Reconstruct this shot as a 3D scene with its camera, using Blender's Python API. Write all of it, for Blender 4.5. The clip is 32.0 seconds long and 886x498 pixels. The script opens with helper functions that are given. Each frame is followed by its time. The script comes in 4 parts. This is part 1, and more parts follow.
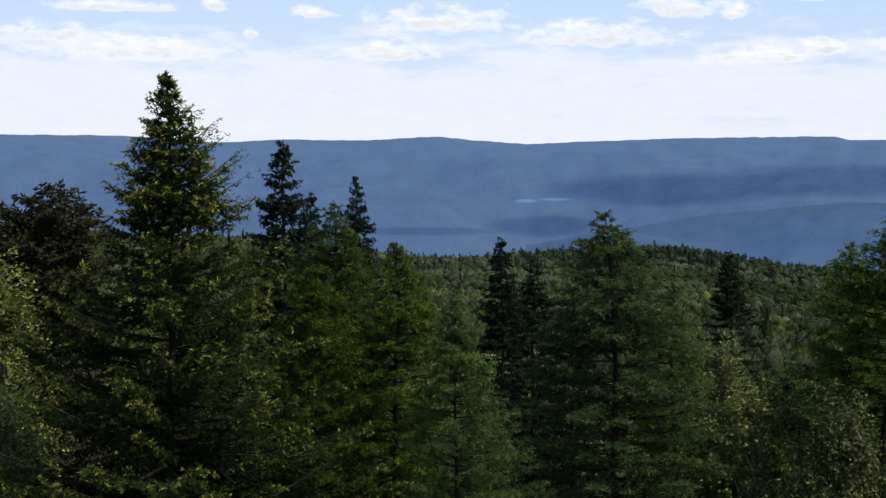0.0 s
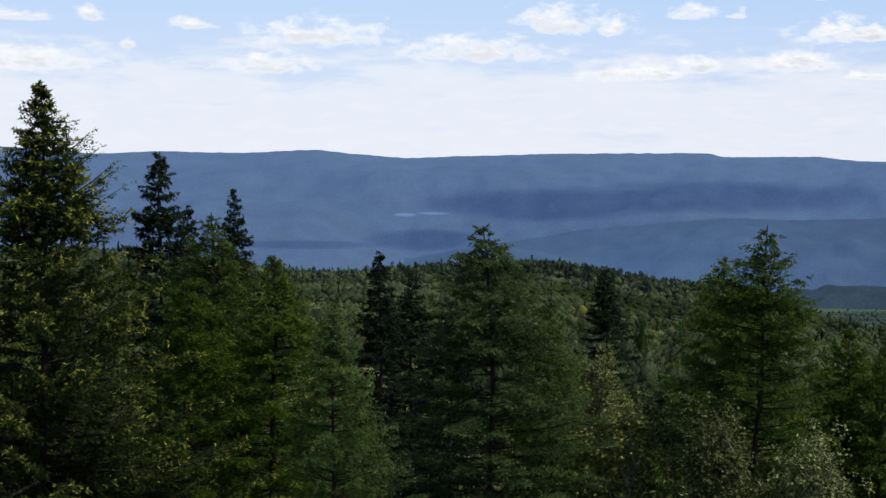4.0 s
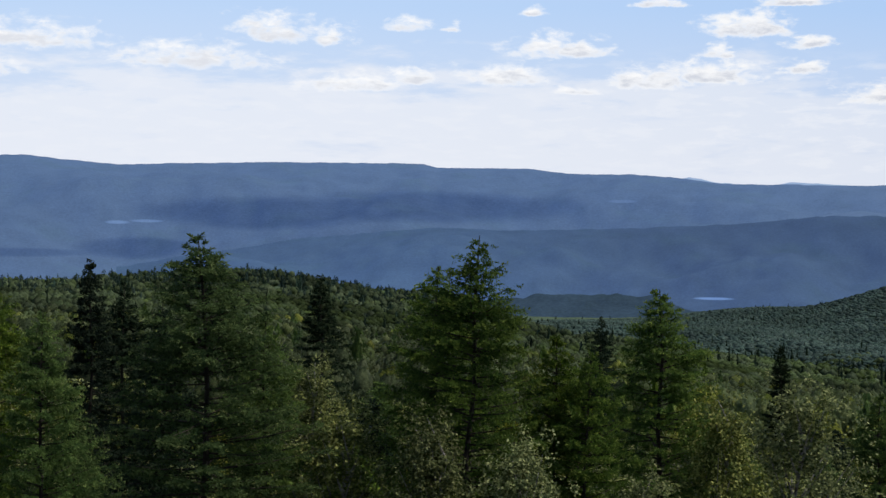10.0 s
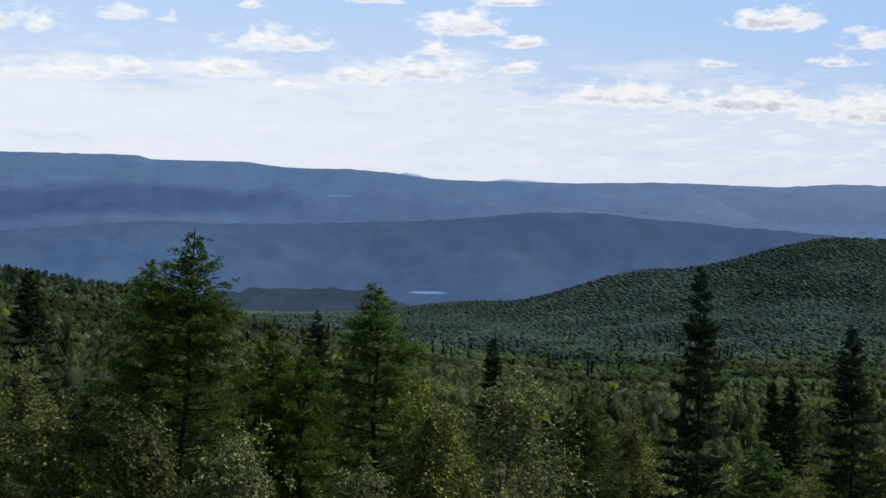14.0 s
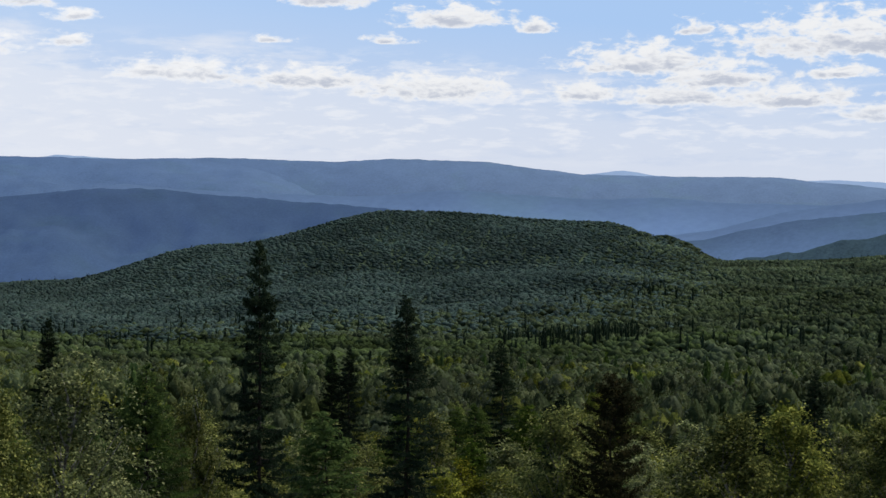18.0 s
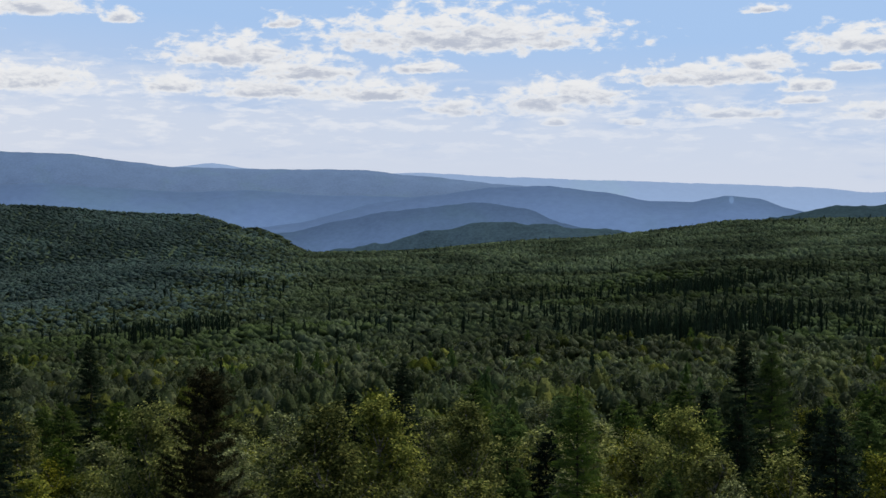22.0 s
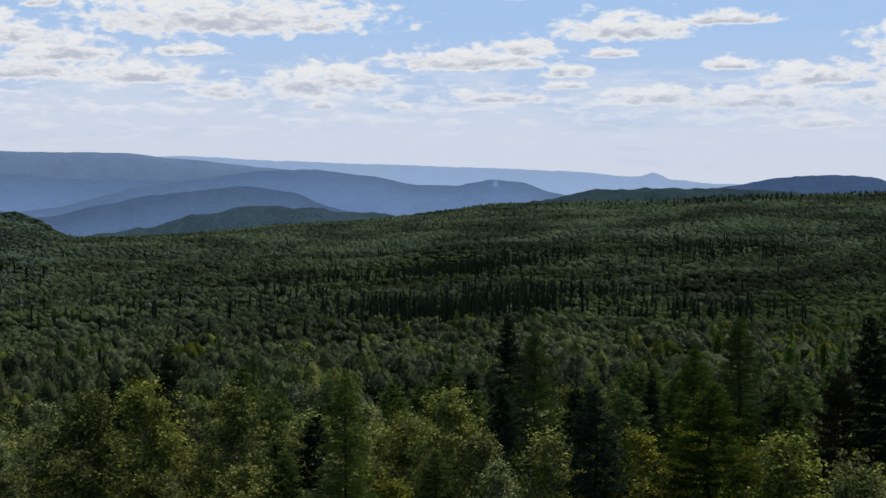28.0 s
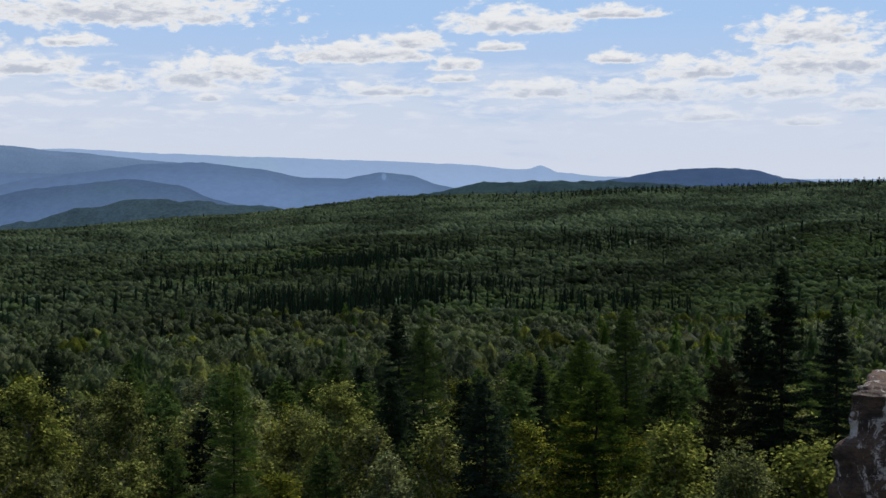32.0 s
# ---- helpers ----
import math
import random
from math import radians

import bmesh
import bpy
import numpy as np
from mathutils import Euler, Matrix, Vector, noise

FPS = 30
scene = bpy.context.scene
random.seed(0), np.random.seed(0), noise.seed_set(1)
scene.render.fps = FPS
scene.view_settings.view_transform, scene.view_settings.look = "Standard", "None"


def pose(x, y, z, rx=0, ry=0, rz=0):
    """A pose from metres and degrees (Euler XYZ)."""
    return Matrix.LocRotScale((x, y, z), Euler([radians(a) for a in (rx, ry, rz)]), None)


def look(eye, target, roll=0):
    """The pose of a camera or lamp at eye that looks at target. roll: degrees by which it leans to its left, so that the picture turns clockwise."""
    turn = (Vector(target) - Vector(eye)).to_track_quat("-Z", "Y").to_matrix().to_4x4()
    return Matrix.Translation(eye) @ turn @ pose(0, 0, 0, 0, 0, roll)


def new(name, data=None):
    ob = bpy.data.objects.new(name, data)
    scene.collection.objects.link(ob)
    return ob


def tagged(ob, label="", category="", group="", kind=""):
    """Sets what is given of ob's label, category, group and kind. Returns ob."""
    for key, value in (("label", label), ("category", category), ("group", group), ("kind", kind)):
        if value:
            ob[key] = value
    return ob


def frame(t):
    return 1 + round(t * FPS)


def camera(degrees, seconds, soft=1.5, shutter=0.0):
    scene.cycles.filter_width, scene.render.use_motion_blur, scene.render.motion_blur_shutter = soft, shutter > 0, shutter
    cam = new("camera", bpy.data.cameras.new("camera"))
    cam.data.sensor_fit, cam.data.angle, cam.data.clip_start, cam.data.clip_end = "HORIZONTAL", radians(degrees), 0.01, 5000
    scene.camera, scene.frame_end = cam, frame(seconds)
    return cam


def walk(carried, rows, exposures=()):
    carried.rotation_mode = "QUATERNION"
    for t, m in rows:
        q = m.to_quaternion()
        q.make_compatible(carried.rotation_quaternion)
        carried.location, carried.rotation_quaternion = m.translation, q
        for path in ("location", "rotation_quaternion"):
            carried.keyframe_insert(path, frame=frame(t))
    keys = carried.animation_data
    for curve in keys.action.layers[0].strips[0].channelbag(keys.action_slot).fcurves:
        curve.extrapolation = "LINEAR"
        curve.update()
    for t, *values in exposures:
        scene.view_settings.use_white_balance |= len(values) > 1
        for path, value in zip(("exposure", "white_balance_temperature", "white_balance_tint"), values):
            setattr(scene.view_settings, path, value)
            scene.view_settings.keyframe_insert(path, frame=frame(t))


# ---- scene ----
EYE = 30.0
cam = camera(31.3, 32.0, soft=1.5)
# seconds, yaw, pitch, roll: the camera turns where it stands
ROWS = [
    (0, 0.00, -1.06, -0.16), (0.5, -0.39, -1.00, -0.19), (1, -0.82, -0.93, -0.20), (1.5, -1.34, -0.86, -0.26),
    (2, -1.82, -0.78, -0.32), (2.5, -2.39, -0.72, -0.36), (3, -3.03, -0.72, -0.43), (3.5, -3.74, -0.62, -0.44),
    (5.5, -6.14, -0.40, -0.63), (6, -6.81, -0.33, -0.61), (6.5, -7.61, -0.32, -0.61), (7, -8.38, -0.25, -0.64),
    (7.5, -9.28, -0.19, -0.60), (8, -10.17, -0.16, -0.67), (8.5, -11.04, -0.14, -0.75), (9, -12.02, -0.11, -0.73),
    (9.5, -13.32, -0.11, -0.80), (10, -14.66, -0.11, -0.78), (10.5, -16.11, -0.09, -0.81), (11, -17.30, -0.11, -0.91),
    (11.5, -18.33, -0.16, -0.98), (12, -19.37, -0.14, -1.01), (12.5, -20.66, -0.16, -1.03), (13, -22.09, -0.15, -1.09),
    (13.5, -23.53, -0.15, -1.14), (15.5, -28.88, -0.28, -1.12), (16, -30.45, -0.37, -1.07), (16.5, -32.43, -0.47, -0.85),
    (17, -34.36, -0.60, -0.66), (17.5, -37.70, -0.71, -0.35), (18, -40.79, -0.86, -0.27), (18.5, -43.04, -0.90, -0.27),
    (19, -45.09, -0.96, -0.28), (19.5, -47.32, -1.05, -0.14), (20, -49.25, -1.08, -0.09), (20.5, -51.00, -1.19, -0.04),
    (21, -52.46, -1.16, 0.08), (21.5, -54.21, -1.07, 0.17), (22, -55.56, -1.12, 0.17), (22.5, -56.17, -1.07, 0.14),
    (23, -56.96, -1.05, 0.13), (23.5, -57.85, -1.04, 0.10), (24, -58.80, -1.05, 0.08), (24.5, -59.74, -1.15, 0.07),
    (25, -60.43, -1.24, -0.02), (25.5, -61.09, -1.35, 0.04), (27.5, -63.41, -1.68, 0.06), (28, -63.99, -1.74, 0.24),
    (28.5, -64.66, -1.77, 0.19), (29, -65.36, -1.83, 0.18), (29.5, -65.92, -1.90, 0.24), (30, -66.41, -1.92, 0.26),
    (30.5, -66.84, -1.94, 0.31), (31, -67.19, -1.91, 0.31), (31.5, -67.60, -1.97, 0.33), (32, -68.03, -2.02, 0.32),
]
walk(cam, [(t, pose(0, 0, EYE, 90 + pitch, roll, yaw)) for t, yaw, pitch, roll in ROWS], [(0.0, 0.13), (6.0, 0.04), (16.0, 0.02), (25.0, -0.11), (32.0, -0.08)])

# ---- world, sun ----
SUN_BEARING, SUN_HEIGHT = 108.0, 55.0


def toward(bearing, height):
    b, h = radians(bearing), radians(height)
    return Vector((math.sin(b) * math.cos(h), math.cos(b) * math.cos(h), math.sin(h)))


sun = new("sun", bpy.data.lights.new("sun", "SUN"))
sun.data.energy, sun.data.angle, sun.data.color = 5.0, radians(0.6), (1.0, 0.95, 0.86)
sun.matrix_world = look(toward(SUN_BEARING, SUN_HEIGHT) * 200, (0, 0, 0))


class Nodes:
    """Short hand for a node tree."""

    def __init__(self, tree):
        self.tree = tree
        tree.nodes.clear()

    def add(self, kind):
        return self.tree.nodes.new(kind)

    def put(self, socket, value):
        if isinstance(value, bpy.types.NodeSocket):
            self.tree.links.new(value, socket)
        elif value is not None:
            socket.default_value = value

    def math(self, op, a, b=None, c=None, clamp=False):
        n = self.add("ShaderNodeMath")
        n.operation, n.use_clamp = op, clamp
        for i, v in enumerate((a, b, c)):
            self.put(n.inputs[i], v)
        return n.outputs[0]

    def vec(self, op, a, b=None, c=None):
        n = self.add("ShaderNodeVectorMath")
        n.operation = op
        for i, v in enumerate((a, b, c)):
            self.put(n.inputs[i], v)
        return n.outputs["Value"] if op in ("DOT_PRODUCT", "LENGTH") else n.outputs[0]

    def span(self, v, lo, hi, to_lo=0.0, to_hi=1.0, smooth=True):
        n = self.add("ShaderNodeMapRange")
        n.interpolation_type = "SMOOTHSTEP" if smooth else "LINEAR"
        for i, x in enumerate((v, lo, hi, to_lo, to_hi)):
            self.put(n.inputs[i], x)
        return n.outputs[0]

    def mix(self, fac, a, b):
        n = self.add("ShaderNodeMix")
        n.data_type = "RGBA"
        self.put(n.inputs[0], fac)
        self.put(n.inputs[6], a if isinstance(a, bpy.types.NodeSocket) else (*a, 1))
        self.put(n.inputs[7], b if isinstance(b, bpy.types.NodeSocket) else (*b, 1))
        return n.outputs[2]

    def noise(self, vector, scale, detail=4.0, rough=0.55, warp=0.0):
        n = self.add("ShaderNodeTexNoise")
        self.put(n.inputs["Vector"], vector)
        self.put(n.inputs["Scale"], scale)
        self.put(n.inputs["Detail"], detail)
        self.put(n.inputs["Roughness"], rough)
        self.put(n.inputs["Distortion"], warp)
        return n.outputs[0]

    def xyz(self, x, y, z=0.0):
        n = self.add("ShaderNodeCombineXYZ")
        for i, v in enumerate((x, y, z)):
            self.put(n.inputs[i], v)
        return n.outputs[0]

    def split(self, v):
        n = self.add("ShaderNodeSeparateXYZ")
        self.put(n.inputs[0], v)
        return n.outputs


# cumulus clouds: bearing, height, half width, half depth, in degrees
CLOUDS_WEST = [
    (-11.8, 7.6, 2.3, 0.3), (-8.2, 7.7, 0.8, 0.3), (-4.8, 7.5, 0.7, 0.3), (-7.0, 6.7, 0.4, 0.2), (-11.0, 6.2, 3.5, 0.6), (-14.1, 6.6, 2.1, 0.4),
    (-0.1, 7.3, 2.7, 0.6), (8.4, 7.9, 1.5, 0.7), (10.5, 7.6, 0.9, 0.5), (13.4, 8.0, 0.9, 0.3), (14.9, 7.9, 0.3, 0.2), (17.8, 8.5, 0.6, 0.2),
    (18.7, 7.3, 1.9, 0.5), (-2.1, 6.2, 1.8, 0.5), (5.4, 6.8, 3.1, 0.6), (13.5, 6.2, 1.0, 0.4), (16.8, 6.3, 1.6, 0.5), (11.3, 5.9, 2.3, 0.4),
    (22.1, 6.2, 1.6, 0.5), (19.4, 5.7, 0.8, 0.2),
]
CLOUDS_MIDDLE = [
    (25.4, 8.1, 1.6, 0.6), (27.6, 7.4, 0.9, 0.3), (24.5, 7.1, 0.7, 0.3), (24.1, 6.4, 1.9, 0.5), (27.5, 6.5, 0.9, 0.3), (34.6, 6.7, 0.9, 0.2),
    (36.6, 8.3, 1.6, 0.5), (22.2, 8.8, 1.0, 0.2), (27.1, 8.8, 1.4, 0.2), (41.1, 7.6, 2.3, 0.5), (38.8, 6.7, 0.9, 0.2), (44.0, 7.2, 0.6, 0.3),
    (49.7, 7.1, 0.7, 0.3), (48.0, 6.1, 2.7, 0.7), (50.5, 5.5, 2.3, 0.6), (54.8, 5.5, 1.3, 0.3), (56.1, 4.1, 1.2, 0.4), (59.2, 4.4, 1.7, 0.7),
    (31.4, 5.6, 2.7, 0.5), (35.7, 5.4, 2.7, 0.5), (40.5, 5.1, 3.1, 0.6), (45.8, 4.9, 1.4, 0.4), (49.5, 4.8, 2.5, 0.5), (53.3, 4.7, 2.3, 0.5),
]
CLOUDS_EAST = [
    (56.2, 6.9, 5.7, 1.0), (70.5, 6.3, 2.6, 0.6), (74.1, 6.5, 1.7, 0.3), (74.2, 4.9, 1.0, 0.3), (65.0, 5.2, 3.4, 0.5), (67.0, 5.6, 1.4, 0.4),
    (60.1, 4.6, 2.4, 0.6), (68.5, 4.7, 0.9, 0.3), (69.9, 5.3, 1.1, 0.2), (65.8, 3.8, 1.9, 0.3), (62.3, 3.5, 0.7, 0.2), (59.5, 3.5, 0.6, 0.2),
    (68.5, 4.2, 1.1, 0.2), (71.8, 3.8, 2.3, 0.4), (66.9, 7.4, 1.0, 0.2), (81.1, 5.8, 2.5, 0.7), (81.5, 4.8, 3.1, 0.8), (77.4, 4.5, 2.3, 0.5),
    (75.4, 3.7, 3.3, 0.5), (80.3, 3.8, 2.5, 0.5), (82.8, 3.2, 1.0, 0.4), (81.1, 2.5, 1.2, 0.2), (77.4, 2.8, 1.8, 0.3),
]


def build_world():
    world = bpy.data.worlds.new("sky")
    scene.world = world
    world.use_nodes = True
    n = Nodes(world.node_tree)
    sky = n.add("ShaderNodeTexSky")
    sky.sky_type, sky.sun_disc = "NISHITA", False
    sky.sun_elevation, sky.sun_rotation = radians(SUN_HEIGHT), radians(SUN_BEARING)
    sky.air_density, sky.dust_density, sky.ozone_density = 1.0, 0.6, 1.6
    x, y, z = n.split(n.add("ShaderNodeTexCoord").outputs["Generated"])
    bearing = n.math("DEGREES", n.math("ARCTAN2", x, y))
    height = n.math("DEGREES", n.math("ARCSINE", z))
    flat = n.xyz(bearing, n.math("MULTIPLY", height, 2.1))
    lumps = n.noise(flat, 1.25, 6.0, 0.6, 0.25)
    sway = n.noise(n.vec("ADD", flat, (37.0, 11.0, 0.0)), 0.7, 3.0, 0.5)
    here = n.xyz(n.math("MULTIPLY_ADD", sway, 1.6, n.math("SUBTRACT", bearing, 0.8)), height)
    near, level = None, None
    for a, e, w, h in (*CLOUDS_WEST, *CLOUDS_MIDDLE, *CLOUDS_EAST):
        foot = e - 0.6 * h
        u, up, _ = n.split(n.vec("MULTIPLY_ADD", here, (0.84 / w, 0.62 / h, 0), (-0.84 * a / w, -0.62 * foot / h, 0)))
        v = n.math("MAXIMUM", up, n.math("MULTIPLY", up, -3.2))
        d = n.math("MULTIPLY_ADD", u, u, n.math("MULTIPLY", v, v))
        if near is None:
            near, level = d, up
            continue
        closer = n.span(n.math("SUBTRACT", near, d), -0.3, 0.3)
        level = n.math("MULTIPLY_ADD", closer, n.math("SUBTRACT", up, level), level)
        near = n.math("MINIMUM", near, d)
    body = n.math("MULTIPLY_ADD", n.math("SUBTRACT", lumps, 0.5), 2.6, n.math("SUBTRACT", 1.0, n.math("POWER", near, 0.6)))
    puff = n.span(body, 0.0, n.span(bearing, 0.0, 45.0, 1.1, 0.6))
    # white haze and a low bank of cloud, deeper in the west
    clear = n.math("ADD", height, n.span(bearing, 22.0, 68.0, 0.0, 2.4))
    sheet = n.noise(n.xyz(n.math("MULTIPLY", bearing, 0.22), height), 1.0, 5.0, 0.6, 0.2)
    bank = n.span(n.math("ADD", sheet, n.span(clear, 4.8, 8.2, 0.22, -0.26, smooth=False)), 0.43, 0.66)
    small = n.noise(n.xyz(n.math("MULTIPLY", bearing, 0.55), n.math("MULTIPLY", height, 2.2)), 1.15, 6.0, 0.6, 0.2)
    row = n.math("MULTIPLY", n.span(small, 0.47, 0.64), n.math("MULTIPLY", n.span(height, 1.6, 3.2), n.span(clear, 7.4, 6.0)))
    # grey undersides and lit tops
    folds = n.noise(n.xyz(n.math("MULTIPLY", bearing, 0.75), n.math("MULTIPLY", height, 2.4)), 1.5, 5.0, 0.62, 0.3)
    under = n.math("MULTIPLY", n.span(n.math("MULTIPLY_ADD", n.math("SUBTRACT", folds, 0.5), 1.9, level), 0.6, -0.05), n.span(body, 0.35, 1.1))
    white = n.mix(n.math("MULTIPLY", under, n.span(bearing, 5.0, 45.0, 0.5, 0.95)), n.mix(n.span(bearing, 15.0, 45.0), (9.5, 9.55, 9.7), (8.7, 8.8, 9.0)), (5.0, 5.45, 6.5))
    tint = n.mix(n.span(bearing, 0.0, 50.0), (5.2, 6.9, 9.6), (4.0, 5.9, 9.1))
    blue = n.mix(n.span(height, 9.0, 45.0, 0.9, 0.25), sky.outputs[0], tint)
    air = n.mix(n.span(bearing, 0.0, 50.0), (6.9, 7.55, 8.85), (6.1, 6.75, 8.2))
    veil = n.mix(n.span(clear, 8.6, 3.2, 0.0, 0.95, smooth=False), blue, air)
    cloudy = n.mix(n.math("MULTIPLY", bank, n.span(bearing, 12.0, 50.0, 0.75, 0.4)), veil, n.mix(n.span(bearing, 0.0, 50.0), (8.15, 8.45, 9.15), (7.8, 8.1, 8.8)))
    cloudy = n.mix(n.math("MULTIPLY", row, n.math("MULTIPLY", n.span(bearing, 12.0, 48.0, 0.3, 1.0), n.span(height, 2.0, 4.5, 0.35, 0.6))), cloudy, n.mix(under, (9.0, 9.1, 9.4), (7.2, 7.6, 8.4)))
    cloudy = n.mix(n.math("MULTIPLY", puff, n.span(height, 2.4, 4.8, 0.5, 1.0)), cloudy, white)
    back = n.add("ShaderNodeBackground")
    n.put(back.inputs[0], cloudy)
    back.inputs[1].default_value = 0.1
    out = n.add("ShaderNodeOutputWorld")
    n.put(out.inputs[0], back.outputs[0])


build_world()


# ---- materials ----
def material(name):
    mat = bpy.data.materials.new(name)
    mat.use_nodes = True
    return mat, Nodes(mat.node_tree)


def foliage(name, dark, light, tip_glint, through_light=0.35, rough=0.6, grain=1.2, gloss=0.0, tips=False, relief=0.0, even=0.0, patchy=1.0):
    """Leaves or needles: colour drifts from tree to tree, from clump to clump and from leaf to leaf, with glints and
    shaded hollows painted in; part of the light passes through.
    """
    mat, n = material(name)
    info = n.add("ShaderNodeObjectInfo")
    geo = n.add("ShaderNodeNewGeometry")
    where = n.add("ShaderNodeTexCoord").outputs["Object"]
    clump = n.noise(where, grain, 3.0)
    c = n.mix(n.span(clump, 0.3, 0.72), dark, light)
    own = n.add("ShaderNodeAttribute")
    own.attribute_name = "tone"
    # broad leaves: a few pale ones are painted glints; needles: pale shoot ends
    part_of = n.math("MULTIPLY", n.math("POWER", geo.outputs["Random Per Island"], 3.0), 0.8 - 0.4 * even) if not tips else n.math("MULTIPLY", n.span(own.outputs["Fac"], 0.58, 1.0), n.math("MULTIPLY_ADD", geo.outputs["Random Per Island"], 0.7, 0.3))
    c = n.mix(part_of, c, tip_glint)
    crown = n.add("ShaderNodeAttribute")
    crown.attribute_name = "crown"
    luck = n.math("FRACT", n.math("ADD", info.outputs["Random"], crown.outputs["Fac"]))
    hue = n.add("ShaderNodeHueSaturation")
    n.put(hue.inputs["Hue"], n.span(luck, 0, 1, 0.488, 0.504, smooth=False))
    n.put(hue.inputs["Saturation"], n.span(luck, 0, 1, 1.12, 0.84, smooth=False))
    value = n.span(n.math("FRACT", n.math("MULTIPLY", luck, 7.3)), 0, 1, 0.65 + 0.17 * even, 1.3 - 0.12 * even, smooth=False)
    if relief:
        value = n.math("MULTIPLY", value, n.span(n.noise(n.vec("MULTIPLY", where, (1, 1, 2)), 0.016 - 0.004 * even, 3.0), 0.36, 0.64, 1 - 0.45 * patchy, 1 + 0.38 * patchy))
    n.put(hue.inputs["Value"], value)
    n.put(hue.inputs["Color"], c)
    c = hue.outputs[0]
    if relief:
        leafy = n.noise(where, 1.1 / relief, 3.0, 0.7)
        # shade of the bump's hollows painted into the leaf colour
        c = n.mix(n.span(leafy, 0.38, 0.56, 0.6 - 0.3 * even, 0.0), c, tuple(0.3 * x for x in dark))
        # pale flecks on the bump's crests, highlights painted in
        c = n.mix(n.span(leafy, 0.56, 0.68, 0.0, 0.4), c, tip_glint)
        b = n.add("ShaderNodeBump")
        b.inputs["Strength"].default_value, b.inputs["Distance"].default_value = 1.0 - 0.75 * even, relief
        n.put(b.inputs["Height"], leafy)
    if gloss:
        skin = n.add("ShaderNodeBsdfPrincipled")
        skin.inputs["Roughness"].default_value = rough
        skin.inputs["Specular IOR Level"].default_value = gloss
    else:
        skin = n.add("ShaderNodeBsdfDiffuse")
    n.put(skin.inputs[0], c)
    if relief:
        n.put(skin.inputs["Normal"], b.outputs[0])
    lit = n.add("ShaderNodeBsdfTranslucent")
    n.put(lit.inputs[0], c)
    both = n.add("ShaderNodeMixShader")
    both.inputs[0].default_value = through_light
    n.put(both.inputs[1], skin.outputs[0])
    n.put(both.inputs[2], lit.outputs[0])
    out = n.add("ShaderNodeOutputMaterial")
    n.put(out.inputs[0], both.outputs[0])
    return mat


def solid(name, colour, second, rough=0.85, scale=3.0, stretch=(1, 1, 1), bump=0.4, depth=0.02):
    mat, n = material(name)
    where = n.vec("MULTIPLY", n.add("ShaderNodeTexCoord").outputs["Object"], stretch)
    coarse, fine = n.noise(where, scale, 5.0, 0.6), n.noise(where, scale * 6, 4.0, 0.65)
    c = n.mix(n.span(n.math("ADD", n.math("MULTIPLY", coarse, 0.65), n.math("MULTIPLY", fine, 0.35)), 0.35, 0.65), colour, second)
    skin = n.add("ShaderNodeBsdfPrincipled")
    n.put(skin.inputs["Base Color"], c)
    skin.inputs["Roughness"].default_value = rough
    skin.inputs["Specular IOR Level"].default_value = 0.1
    b = n.add("ShaderNodeBump")
    b.inputs["Strength"].default_value, b.inputs["Distance"].default_value = bump, depth
    n.put(b.inputs["Height"], n.math("ADD", coarse, n.math("MULTIPLY", fine, 0.5)))
    n.put(skin.inputs["Normal"], b.outputs[0])
    out = n.add("ShaderNodeOutputMaterial")
    n.put(out.inputs[0], skin.outputs[0])
    return mat


